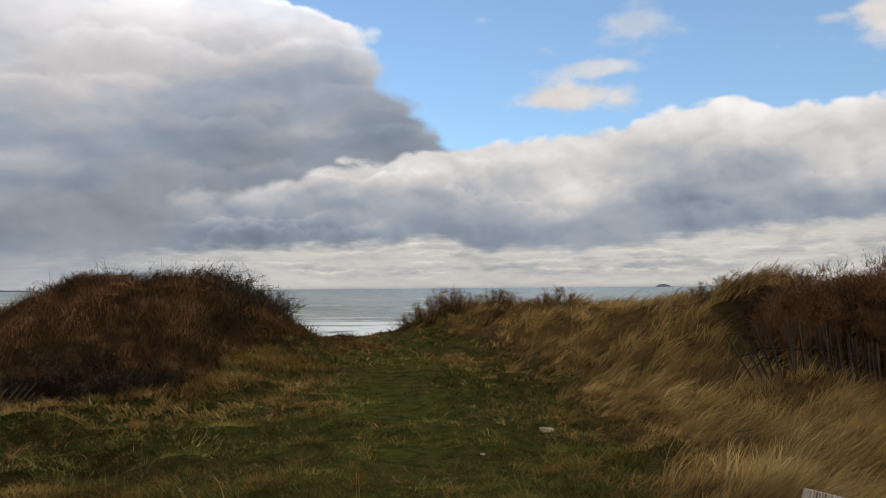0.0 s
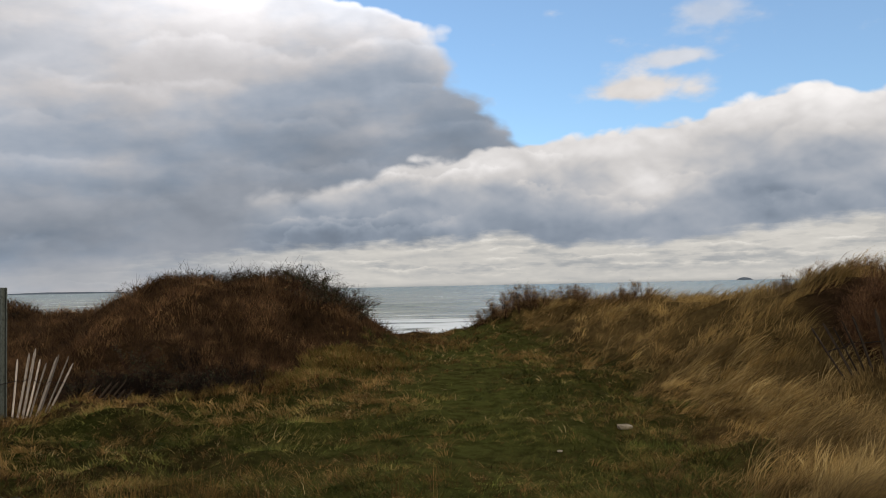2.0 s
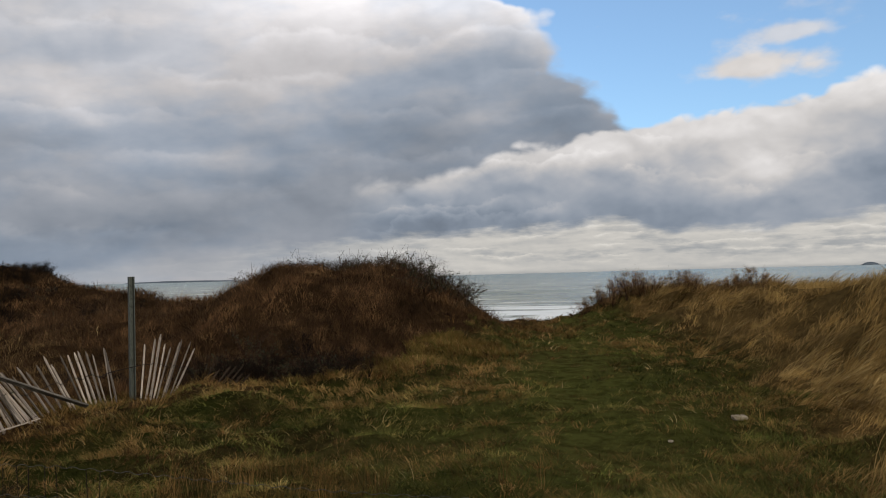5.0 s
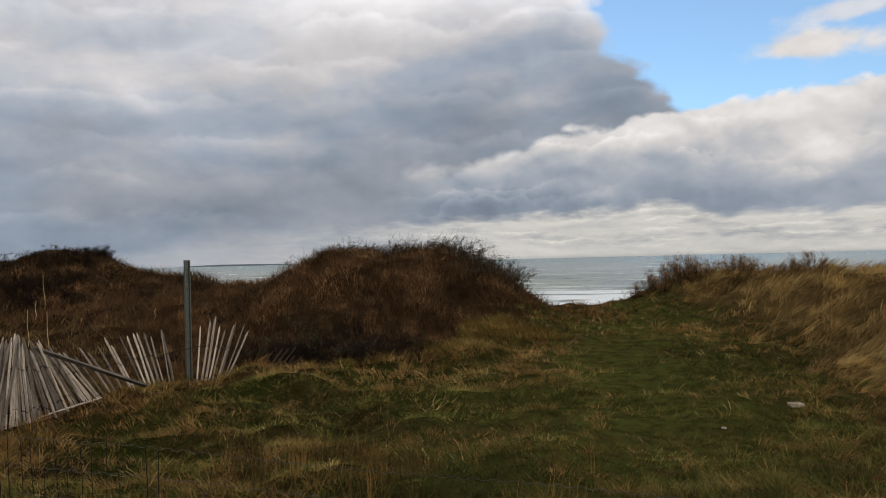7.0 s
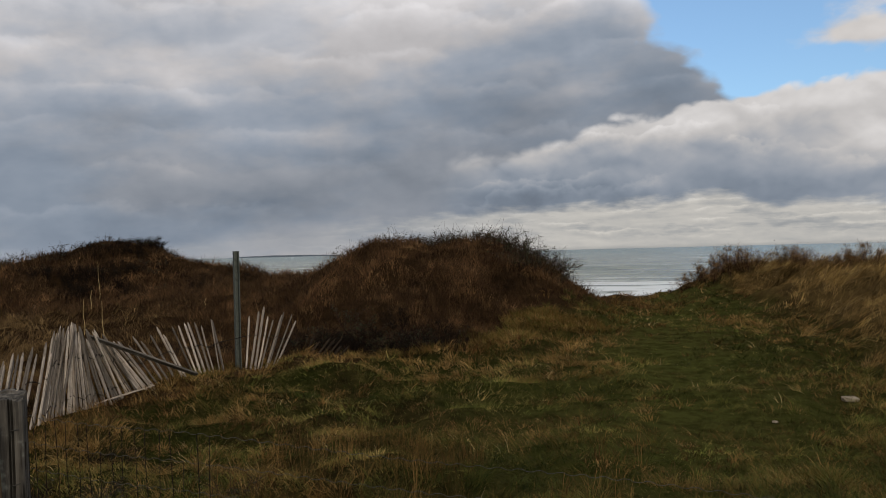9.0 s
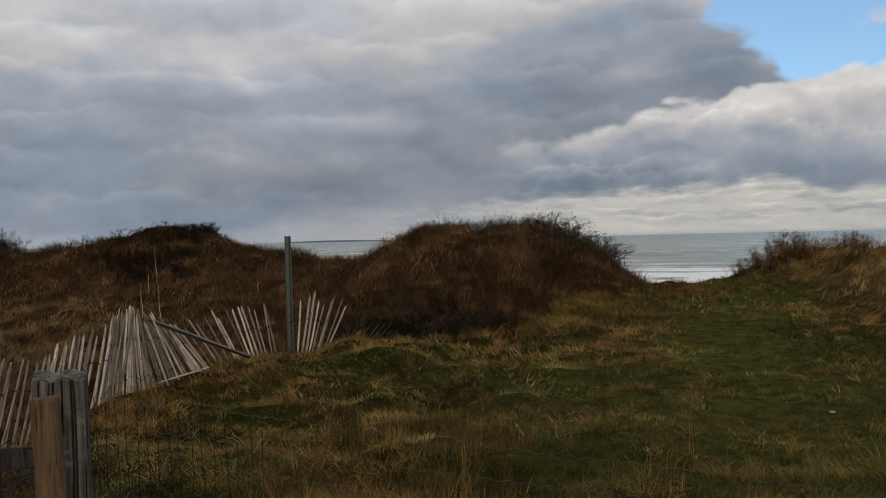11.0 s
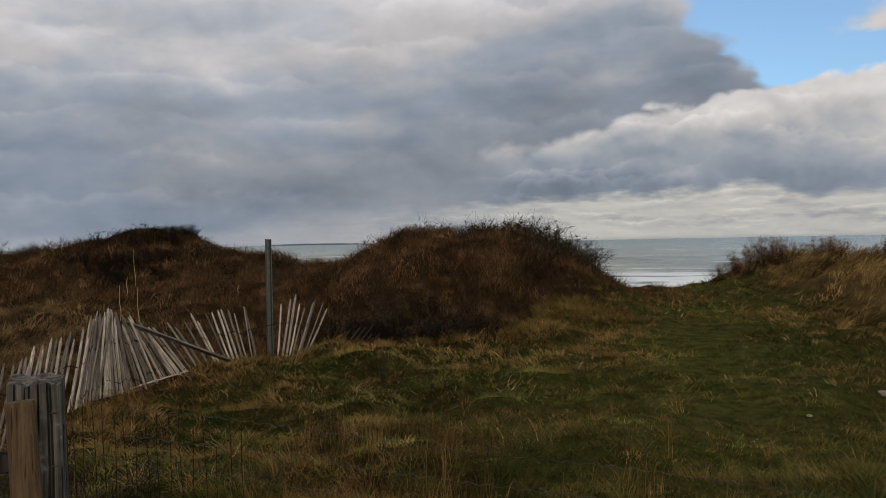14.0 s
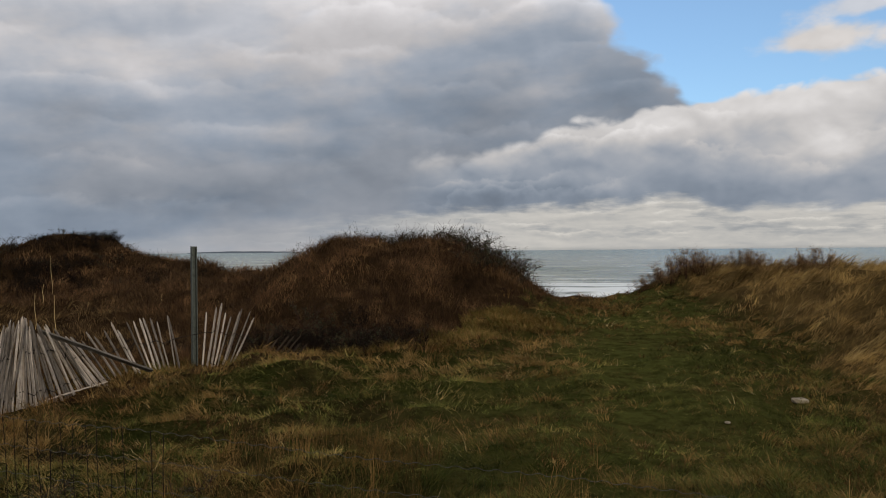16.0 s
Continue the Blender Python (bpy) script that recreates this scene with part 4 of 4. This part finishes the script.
# gate post, its stake and the rail
PX, PY = -2.57, 2.30
gp = thing("gate_post", pose(PX, PY, 0, 0, 0, 40), "thick square grey weathered post with a cracked top", "post")
bm = bmesh.new()
hw, hd = 0.092, 0.075
prof = []
for side in range(4):
    w, d0 = (hw, hd) if side % 2 == 0 else (hd, hw)
    pts2 = [(-w + 0.010, -d0)]
    rr = random.Random(side + 3)
    for k in range(6):
        c0 = -w + 0.02 + (2 * w - 0.04) * (k + rr.uniform(0.1, 0.9)) / 6
        dep, half = rr.uniform(0.012, 0.034), rr.uniform(0.0018, 0.0058)
        pts2 += [(c0 - half, -d0), (c0, -d0 + dep), (c0 + half, -d0)]
    pts2.append((w - 0.010, -d0))
    a = side * math.pi / 2
    prof += [(x * math.cos(a) - y * math.sin(a), x * math.sin(a) + y * math.cos(a)) for x, y in pts2]
rings = []
for z in (-0.35, 0.2, 0.5, 0.8, 1.0, 1.10, 1.125):
    k = 0.985 if z > 1.11 else 1.0
    rings.append([bm.verts.new((x * k + 0.004 * math.sin(z * 7 + x * 40), y * k + 0.003 * math.sin(z * 5 + y * 50), z + (y * 0.14 + 0.006 * math.sin(x * 60) if z > 1.05 else 0))) for x, y in prof])
for lo, hi in zip(rings, rings[1:]):
    for k in range(len(prof)):
        q = (k + 1) % len(prof)
        bm.faces.new((lo[k], lo[q], hi[q], hi[k]))
bm.faces.new(rings[-1])
me = bpy.data.meshes.new("post_body")
bm.to_mesh(me)
bm.free()
me.materials.append(mat_post)
child("post_body", me, gp)
for k in range(3):
    child("staple", mesh_of("staple", *tubes([[(0.05, -0.070, 1.0 - 0.2 * k), (0.05, -0.082, 1.005 - 0.2 * k), (0.075, -0.082, 1.01 - 0.2 * k), (0.075, -0.070, 1.01 - 0.2 * k)]], [[0.002] * 4], 4), [mat_wire]), gp, None, "wire staple")

rs = thing("round_gate_stake", pose(-2.405, 2.125, 0), "pale brown round stake beside the square post", "post")
log("pole", rs, 0, 0, 1.08, 0.052, mat_stake, (-0.05, 0.0), "", -0.3, 0.004, 18)

rail = thing("gate_rail_fence", pose(PX - 0.12, PY - 0.06, 0, 0, 0, 30), "low grey timber rail fence ending at the posts", "fence")
for h in (0.79, 0.38):
    block("rail", (2.0, 0.040, 0.085), mat_rail, rail, pose(-0.90, 0.06, h, 0, -0.6), "", 0.010, 6, 0.003)
for x in (-0.17, -1.55):
    block("upright", (0.055, 0.05, 1.18), mat_rail, rail, pose(x, 0.106, 0.255), "", 0.008, 4, 0.003)
    child("bolt_head", mesh_of("bolt_head", *tubes([[(x, 0.040, 0.79), (x, 0.030, 0.79)]], [[0.012, 0.010]], 8), [mat_steel]), rail)

# wire netting from the gate post to the far plank
net = thing("wire_netting_fence", pose(PX, PY, 0), "sagging rusty welded wire netting fence across rough grass", "fence")
X0, X1 = 0.07, 3.60
WIRES = [1.06, 0.96, 0.86, 0.75, 0.63, 0.50, 0.37, 0.24, 0.10]


def net_at(x, z):
    k = (x - X0) / (X1 - X0)
    sag = 0.04 * math.sin(k * math.pi) ** 0.8 * (z / 1.02) + 0.16 * max(0.0, k - 0.2)
    return (x, 0.06 * k + 0.025 * math.sin(x * 3.1 + z * 2), z - sag + 0.006 * math.sin(x * 4.7 + z * 3))


for i, h in enumerate(WIRES):
    end = X1 if i < 3 else X0 + 0.95 - 0.04 * i
    n = int((end - X0) * 64)
    path = [Vector(net_at(x, h)) + Vector((0, 0, 0.003 * (-1) ** (j // 2))) for j, x in enumerate(np.linspace(X0, end, n))]
    child("line_wire", mesh_of("line_wire", *tubes([path], [[0.0010] * n], 3), [mat_wire if i < 3 else mat_rust]), net)
for k, x in enumerate(np.arange(X0 + 0.03, X0 + 0.90, 0.052)):
    path = [net_at(x + 0.006 * math.sin(h * 9 + x * 50), h) for h in WIRES[(0 if k % 7 else 1):]]
    child("stay_wire", mesh_of("stay_wire", *tubes([path], [[0.0016] * len(path)], 4), [mat_rust]), net)

# grooved plank post at the netting's other end
pl = thing("grooved_plank_post", pose(0.90, 2.45, 0.0, 0, 15, 8), "pale grooved timber plank post, leaning", "post")
bm = bmesh.new()
prof, w = [], 0.15
for i in range(15):
    x0 = -w / 2 + w * i / 15
    prof += [(x0, -0.014), (x0 + 0.006, -0.014), (x0 + 0.006, -0.010), (x0 + 0.010, -0.010)]
prof += [(w / 2, -0.014), (w / 2, 0.014), (-w / 2, 0.014)]
lo = [bm.verts.new((x, y, -0.4)) for x, y in prof]
hi = [bm.verts.new((x, y, 1.02)) for x, y in prof]
for j in range(len(prof)):
    q = (j + 1) % len(prof)
    bm.faces.new((lo[j], lo[q], hi[q], hi[j]))
bm.faces.new(hi)
me = bpy.data.meshes.new("plank")
bm.to_mesh(me)
bm.free()
me.materials.append(mat_slat)
child("plank", me, pl)

# the paling under the thicket, whose shade is put into the pales' dark colour
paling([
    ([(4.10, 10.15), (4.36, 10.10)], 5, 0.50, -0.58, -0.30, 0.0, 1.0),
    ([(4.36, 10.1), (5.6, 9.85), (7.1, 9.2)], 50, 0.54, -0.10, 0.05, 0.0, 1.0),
], (4.9, 9.8, 0.0), "weathered paling fence half buried in marram, darkened for the thicket's shade", DARK_PALES)


# ---------------------------------------------------------------- woody plants
def bramble(seed, canes, reach, leaf, leaves_per):
    """Arching canes with small dark leaves."""
    r = np.random.default_rng(seed)
    paths, radii, lv, lf = [], [], [], []
    for _ in range(canes):
        a, L = r.uniform(0, 6.3), reach * r.uniform(0.5, 1.25)
        arch = r.uniform(0.25, 0.95)
        b0 = np.array([r.normal(0, 0.15), r.normal(0, 0.15), -0.1])
        s = np.linspace(0, 1, 7)
        p = b0 + np.stack([np.cos(a) * L * arch * s ** 1.6, np.sin(a) * L * arch * s ** 1.6, 0.1 + L * (0.95 * s - 0.55 * arch * s ** 2.6)], -1)
        p += r.normal(0, 0.015, p.shape)
        paths.append(p)
        radii.append(0.006 * (1 - 0.75 * s) + 0.0015)
        for _ in range(r.integers(1, 4)):
            i = r.integers(2, 6)
            w = np.array([r.normal(), r.normal(), abs(r.normal()) + 0.4]) * 0.12
            paths.append([p[i], p[i] + w * 0.6, p[i] + w * 1.2 + r.normal(0, 0.015, 3)])
            radii.append([0.003, 0.0025, 0.0015])
        for _ in range(leaves_per):
            k = r.uniform(0.35, 1.0) * 6
            i = min(int(k), 5)
            c = p[i] * (1 - k + i) + p[i + 1] * (k - i) + r.normal(0, 0.03, 3)
            e = r.normal(0, 1, 3)
            e /= np.linalg.norm(e)
            f = np.cross(e, r.normal(0, 1, 3))
            f /= np.linalg.norm(f)
            q = leaf * r.uniform(0.6, 1.3)
            j = len(lv)
            lv += [c, c + e * q * 0.5 + f * q * 0.32, c + e * q, c + e * q * 0.5 - f * q * 0.32]
            lf.append((j, j + 1, j + 2, j + 3))
    ob = thing("bramble", pose(0, 0, 0), "arching bramble with small dark leaves on the scrub mound", "bramble", "brambles on the mounds")
    child("branchwork", mesh_of("branchwork", *tubes(paths, radii, 3), [mat_cane]), ob, kind="stuff")
    child("foliage", mesh_of("foliage", lv, lf, [mat_leaf], False), ob, None, "small dark green leaves", "stuff")
    return ob


kinds = [bramble(k, 9, 0.34 + 0.05 * k, 0.034, 18) for k in range(5)]
spots = []
r = np.random.default_rng(3)
for i in range(60):
    a = r.uniform(-0.25, math.pi + 0.25)
    q = r.uniform(0.35, 1.0)
    spots.append((-5.8 + 2.7 * q * math.cos(a), 16.4 + 1.6 * q * math.sin(a)))
for i in range(24):
    spots.append((-3.65 + r.normal(0, 0.3), 16.4 + r.normal(0, 0.7)))
for i in range(40):
    a = r.uniform(0, 6.3)
    q = math.sqrt(r.random())
    spots.append((-17.8 + 4.4 * q * math.cos(a), 20.8 + 2.6 * q * math.sin(a)))
for i in range(25):
    spots.append((-25.5 + r.normal(0, 2.0), 18.3 + r.normal(0, 1.0)))
for i in range(18):
    spots.append((-20.8 + r.normal(0, 1.6), 18.4 + r.normal(0, 0.8)))
for i in range(8):
    spots.append((-18.0 + r.normal(0, 0.3), 21.8 + r.normal(0, 0.3)))
# dark leaves packed into the mound's foot hollow to imitate its shade
for i in range(26):
    spots.append((-5.9 + r.uniform(-1.5, 1.5), 12.2 + r.normal(0, 0.25)))
for i in range(34):
    spots.append((r.uniform(-5.6, -2.9), r.uniform(2.7, 4.6)))
for i, (x, y) in enumerate(spots):
    m = pose(x, y, ground_at(x, y) + 0.05, 0, 0, r.uniform(0, 360)) @ Matrix.Diagonal((1, 1, r.uniform(0.75, 1.1), 1))
    if y < 5:
        m = m @ Matrix.Diagonal((0.55, 0.55, 0.40, 1))
    if y > 16.8 and x < -12:
        m = m @ Matrix.Scale(0.75, 4)
    if i < 5:
        kinds[i].matrix_world = m
    else:
        copy_thing(kinds[i % 5], m)


def shrub(seed, name, label, group, stems, height, spread, mat, fork=4, fuzz=26, leaf=0.0, leaf_mat=None, wood=mat_cane, even=0.75):
    """A many-stemmed bush: forking stems that end in a haze of fine shoots."""
    r = np.random.default_rng(seed)
    paths, radii, fx, fl, fa, fb, fz = [], [], [], [], [], [], []
    for _ in range(stems):
        a, q = r.uniform(0, 6.3), math.sqrt(r.random())
        foot = np.array([math.cos(a) * q * spread * 0.75, math.sin(a) * q * spread * 0.75, -0.15])
        h = height * (1 - 0.45 * q ** 2) * r.uniform(even, 1.1)
        tip = foot + np.array([math.cos(a) * q * spread * 0.35 + r.normal(0, 0.1), math.sin(a) * q * spread * 0.35 + r.normal(0, 0.1), h + 0.1])
        s = np.linspace(0, 1, 5)[:, None]
        p = foot * (1 - s) + tip * s + r.normal(0, 0.03, (5, 3)) * np.sin(s * 3.14)
        paths.append(p)
        radii.append(np.array([0.011, 0.009, 0.007, 0.005, 0.002]))
        for _ in range(fork):
            i = r.integers(1, 5)
            w = np.array([r.normal(), r.normal(), abs(r.normal()) * 0.6 + 0.4]) * height * 0.13
            e = p[i] + w
            paths.append([p[i], p[i] + w * 0.5 + r.normal(0, 0.02, 3), e])
            radii.append([0.005, 0.004, 0.0015])
            for _ in range(fuzz // fork):
                k = r.random()
                fx.append(p[i] * (1 - k) + e * k + r.normal(0, 0.04, 3))
    fx = np.array(fx)
    n = len(fx)
    pts, tri, _ = blades(fx[:, :2], fx[:, 2], r.uniform(0.05, 0.14, n), r.uniform(0, 6.3, n), r.uniform(0.3, 1.6, n), np.full(n, 0.0055), 2)
    ob = thing(name, pose(0, 0, 0), label, "shrub", group)
    child("branchwork", mesh_of("branchwork", *tubes(paths, radii, 3), [wood]), ob, kind="stuff")
    child("twig_haze", mesh_of("twig_haze", pts, tri, [mat], False), ob, kind="stuff")
    if leaf:
        lv, lf = [], []
        for c in fx[::2]:
            c = c + r.normal(0, 0.06, 3)
            e, f = r.normal(0, 1, 3), r.normal(0, 1, 3)
            e, f = e / np.linalg.norm(e) * leaf, f / np.linalg.norm(f) * leaf * 0.6
            j = len(lv)
            lv += [c - e, c - f, c + e, c + f]
            lf.append((j, j + 1, j + 2, j + 3))
        child("foliage", mesh_of("foliage", lv, lf, [leaf_mat], False), ob, kind="stuff")
    return ob


def put(ob, x, y, turn=0, scale=1.0, dz=0.0):
    ob.matrix_world = pose(x, y, ground_at(x, y) + dz, 0, 0, turn) @ Matrix.Scale(scale, 4)


# thicket behind the dark paling
thickets = [shrub(40 + k, "thicket_shrub", "dense leafless red-brown thicket shrub above the marram", "thicket shrubs", 52, 1.12, 0.80, mat_thicket, 7, 126, wood=mat_stem, even=0.9) for k in range(3)]
r = np.random.default_rng(9)
for i in range(46):
    k = i / 45
    x = 4.60 + 4.0 * k + r.normal(0, 0.12)
    y = 10.70 + r.uniform(0, 1.5) * min(1, 0.3 + 2 * k) - 0.70 * k
    sc = (0.50 + 0.44 * min(1, k * 6) + 0.62 * min(1, k * 2)) * r.uniform(0.92, 1.06)
    if i < 3:
        put(thickets[i], x, y, r.uniform(0, 360), sc)
    else:
        copy_thing(thickets[i % 3], pose(x, y, ground_at(x, y), 0, 0, r.uniform(0, 360)) @ Matrix.Scale(sc, 4))

# black bushes added along the mound's foot, in place of the hollow's shade
dark = [shrub(80 + k, "dark_undergrowth_bush", "black leafless bush on the dune mound, in the hollow standing in for shade", "undergrowth bushes", 26, 0.50, 0.55, mat_black, 5, 60, wood=mat_black) for k in range(2)]
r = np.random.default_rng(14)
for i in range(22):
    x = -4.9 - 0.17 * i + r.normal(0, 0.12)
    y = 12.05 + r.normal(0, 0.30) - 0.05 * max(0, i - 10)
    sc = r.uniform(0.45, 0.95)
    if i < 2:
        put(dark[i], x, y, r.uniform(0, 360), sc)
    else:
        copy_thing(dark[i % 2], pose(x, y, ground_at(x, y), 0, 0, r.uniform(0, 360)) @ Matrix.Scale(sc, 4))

# more of it: the mound's foot hollow, blackened for its shade, under the far brow and in the far bushes
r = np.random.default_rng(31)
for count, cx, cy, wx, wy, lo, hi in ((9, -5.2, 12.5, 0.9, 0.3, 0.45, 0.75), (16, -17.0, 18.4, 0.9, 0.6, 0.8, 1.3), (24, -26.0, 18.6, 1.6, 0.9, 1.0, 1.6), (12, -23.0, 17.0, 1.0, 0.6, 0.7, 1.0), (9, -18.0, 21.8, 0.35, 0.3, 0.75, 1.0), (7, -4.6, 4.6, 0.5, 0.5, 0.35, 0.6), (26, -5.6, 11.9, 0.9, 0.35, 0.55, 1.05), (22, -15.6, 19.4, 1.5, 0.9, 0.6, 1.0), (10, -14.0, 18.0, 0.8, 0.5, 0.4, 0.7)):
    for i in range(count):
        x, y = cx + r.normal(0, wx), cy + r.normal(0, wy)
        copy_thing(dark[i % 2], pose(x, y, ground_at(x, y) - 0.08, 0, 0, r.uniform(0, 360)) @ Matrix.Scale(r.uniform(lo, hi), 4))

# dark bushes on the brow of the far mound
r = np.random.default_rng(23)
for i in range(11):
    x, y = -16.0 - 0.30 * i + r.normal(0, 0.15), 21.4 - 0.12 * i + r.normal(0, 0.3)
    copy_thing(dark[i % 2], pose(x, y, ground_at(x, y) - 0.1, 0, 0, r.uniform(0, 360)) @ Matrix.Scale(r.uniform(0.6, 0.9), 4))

# rusty low bushes on the brow of the path, and bare ones on the marram ridge
bushes = [shrub(60 + k, "low_bush", "low rust-brown bush on the brow above the beach", "bushes on the brow", 30, 0.62, 0.55, mat_brow, 6, 102, 0.012, mat_leaf) for k in range(3)]
r = np.random.default_rng(4)
places = [(-0.9, 20.3), (-0.4, 20.1), (0.1, 20.3), (-0.6, 20.6), (0.5, 20.2), (1.3, 20.6), (2.0, 19.8), (2.5, 20.0), (2.9, 20.2), (0.0, 20.7), (2.4, 20.5), (1.6, 20.2), (4.6, 14.3), (5.1, 14.0), (5.6, 13.6), (5.3, 13.3), (6.0, 13.2)]
for i, (x, y) in enumerate(places):
    if i < 3:
        put(bushes[i], x, y, r.uniform(0, 360), (0.55, 0.75, 0.9)[i])
    else:
        copy_thing(bushes[i % 3], pose(x, y, ground_at(x, y), 0, 0, r.uniform(0, 360)) @ Matrix.Scale(r.uniform(0.8, 0.95) if i in (3, 4, 9) else r.uniform(0.65, 0.9), 4))


def bare_tree(seed, height, wind):
    """Trunk, limbs and ever finer twigs, leaning with the wind."""
    r = np.random.default_rng(seed)
    trunk, limbs, twigs = ([], []), ([], []), ([], [])

    def grow(p, d, L, rad, level):
        pts, rr = [p], [rad]
        for i in range(4):
            d = d + r.normal(0, 0.16, 3) + np.array([wind * 0.06, 0, 0.03])
            d = d / np.linalg.norm(d)
            p = p + d * L / 4
            pts.append(p)
            rr.append(max(0.006, rad * (1 - 0.16 * (i + 1))))
        box = trunk if level == 0 else limbs if level < 3 else twigs
        box[0].append(pts)
        box[1].append(rr)
        if level < 5:
            for _ in range(4 if level < 3 else 3 if level < 4 else 2):
                i = r.integers(2, 5)
                e = d + r.normal(0, 0.70, 3) + np.array([wind * 0.15, 0, 0.10])
                grow(pts[i], e / np.linalg.norm(e), L * r.uniform(0.55, 0.8), rr[i] * 0.70, level + 1)

    grow(np.array([0, 0, -0.2]), np.array([0.1 * wind, 0, 1.0]), height * 0.27, height * 0.030, 0)
    ob = thing("bare_tree", pose(0, 0, 0), "small leafless windblown tree on the far dune", "tree", "far trees")
    for nm, bx in (("trunk", trunk), ("limb_framework", limbs), ("twig_crown", twigs)):
        child(nm, mesh_of(nm, *tubes(bx[0], bx[1], 5 if nm == "trunk" else 3), [mat_cane]), ob)
    return ob


tr = bare_tree(2, 2.5, 0.5)
put(tr, -25.4, 18.8, 0, 1.0, 0.1)
tr = bare_tree(6, 2.8, 0.3)
put(tr, -26.5, 18.2, 60, 1.0, 0.1)

# tall pale dead stalks standing out of the scrub
r = np.random.default_rng(8)
for i, (x, y, h) in enumerate(((-15.88, 17.48, 1.0), (-11.97, 12.74, 0.7), (-10.53, 11.67, 0.9), (-13.18, 14.24, 0.41), (-10.75, 14.96, 0.22))):
    st = thing("dead_stalk", pose(x, y, ground_at(x, y)), "tall pale dead stalk above the scrub", "stalk", "dead stalks")
    s = np.linspace(0, 1, 8)
    p = np.stack([-0.10 * s ** 1.5 * h + 0.015 * np.sin(s * 8), 0.05 * s, s * h], -1)
    child("stem", mesh_of("stem", *tubes([p], [0.0095 * (1 - 0.6 * s)], 4), [mat_pale]), st)

# pale stones on the turf
def boulder(seed, size):
    bm = bmesh.new()
    bmesh.ops.create_icosphere(bm, subdivisions=3, radius=1.0)
    for q in bm.verts:
        c = q.co
        e = Vector([math.copysign(abs(t) ** 0.55, t) for t in c])
        q.co = Vector((e.x * size[0], e.y * size[1], e.z * size[2])) * (1 + 0.18 * noise.noise(c * 2 + Vector((seed, 0, 0))) + 0.06 * noise.noise(c * 6))
    me = bpy.data.meshes.new("stone")
    bm.to_mesh(me)
    bm.free()
    me.materials.append(mat_stone)
    return me


for i, (x, y, size, turn) in enumerate(((1.12, 8.95, (0.080, 0.045, 0.026), 12), (0.37, 7.9, (0.028, 0.022, 0.009), 60))):
    ob = new("stone", boulder(i * 5 + 1, size))
    ob.matrix_world = pose(x, y, ground_at(x, y) + 0.035 - 0.015 * i, 4, 3, turn)
    tagged(ob, "pale flat-sided stone lying on the turf", "stone", "loose stones")

# far coast on the horizon
for x0, x1, y, h, nm in ((1130, 1205, 4300, 13, "headland"), (-2700, -2000, 4000, 9, "headland")):
    xs = np.linspace(x0, x1, 30)
    top = SEA + h * np.sin(np.linspace(0.05, 3.09, 30)) ** 0.5 * (0.75 + 0.5 * vnoise(xs, xs * 0, 40, 3))
    vs = np.concatenate([np.stack([xs, np.full(30, y - 40.0), np.full(30, SEA - 2)], -1), np.stack([xs, np.full(30, float(y)), top], -1), np.stack([xs, np.full(30, y + 60.0), np.full(30, SEA - 2)], -1)])
    k = np.arange(29)
    fs = np.concatenate([np.stack([k, k + 1, k + 31, k + 30], -1), np.stack([k + 30, k + 31, k + 61, k + 60], -1)])
    tagged(new("backdrop_headland", mesh_of(nm, vs, fs, [mat_far])), "low blue-grey headland on the sea horizon", "headland", kind="structure")
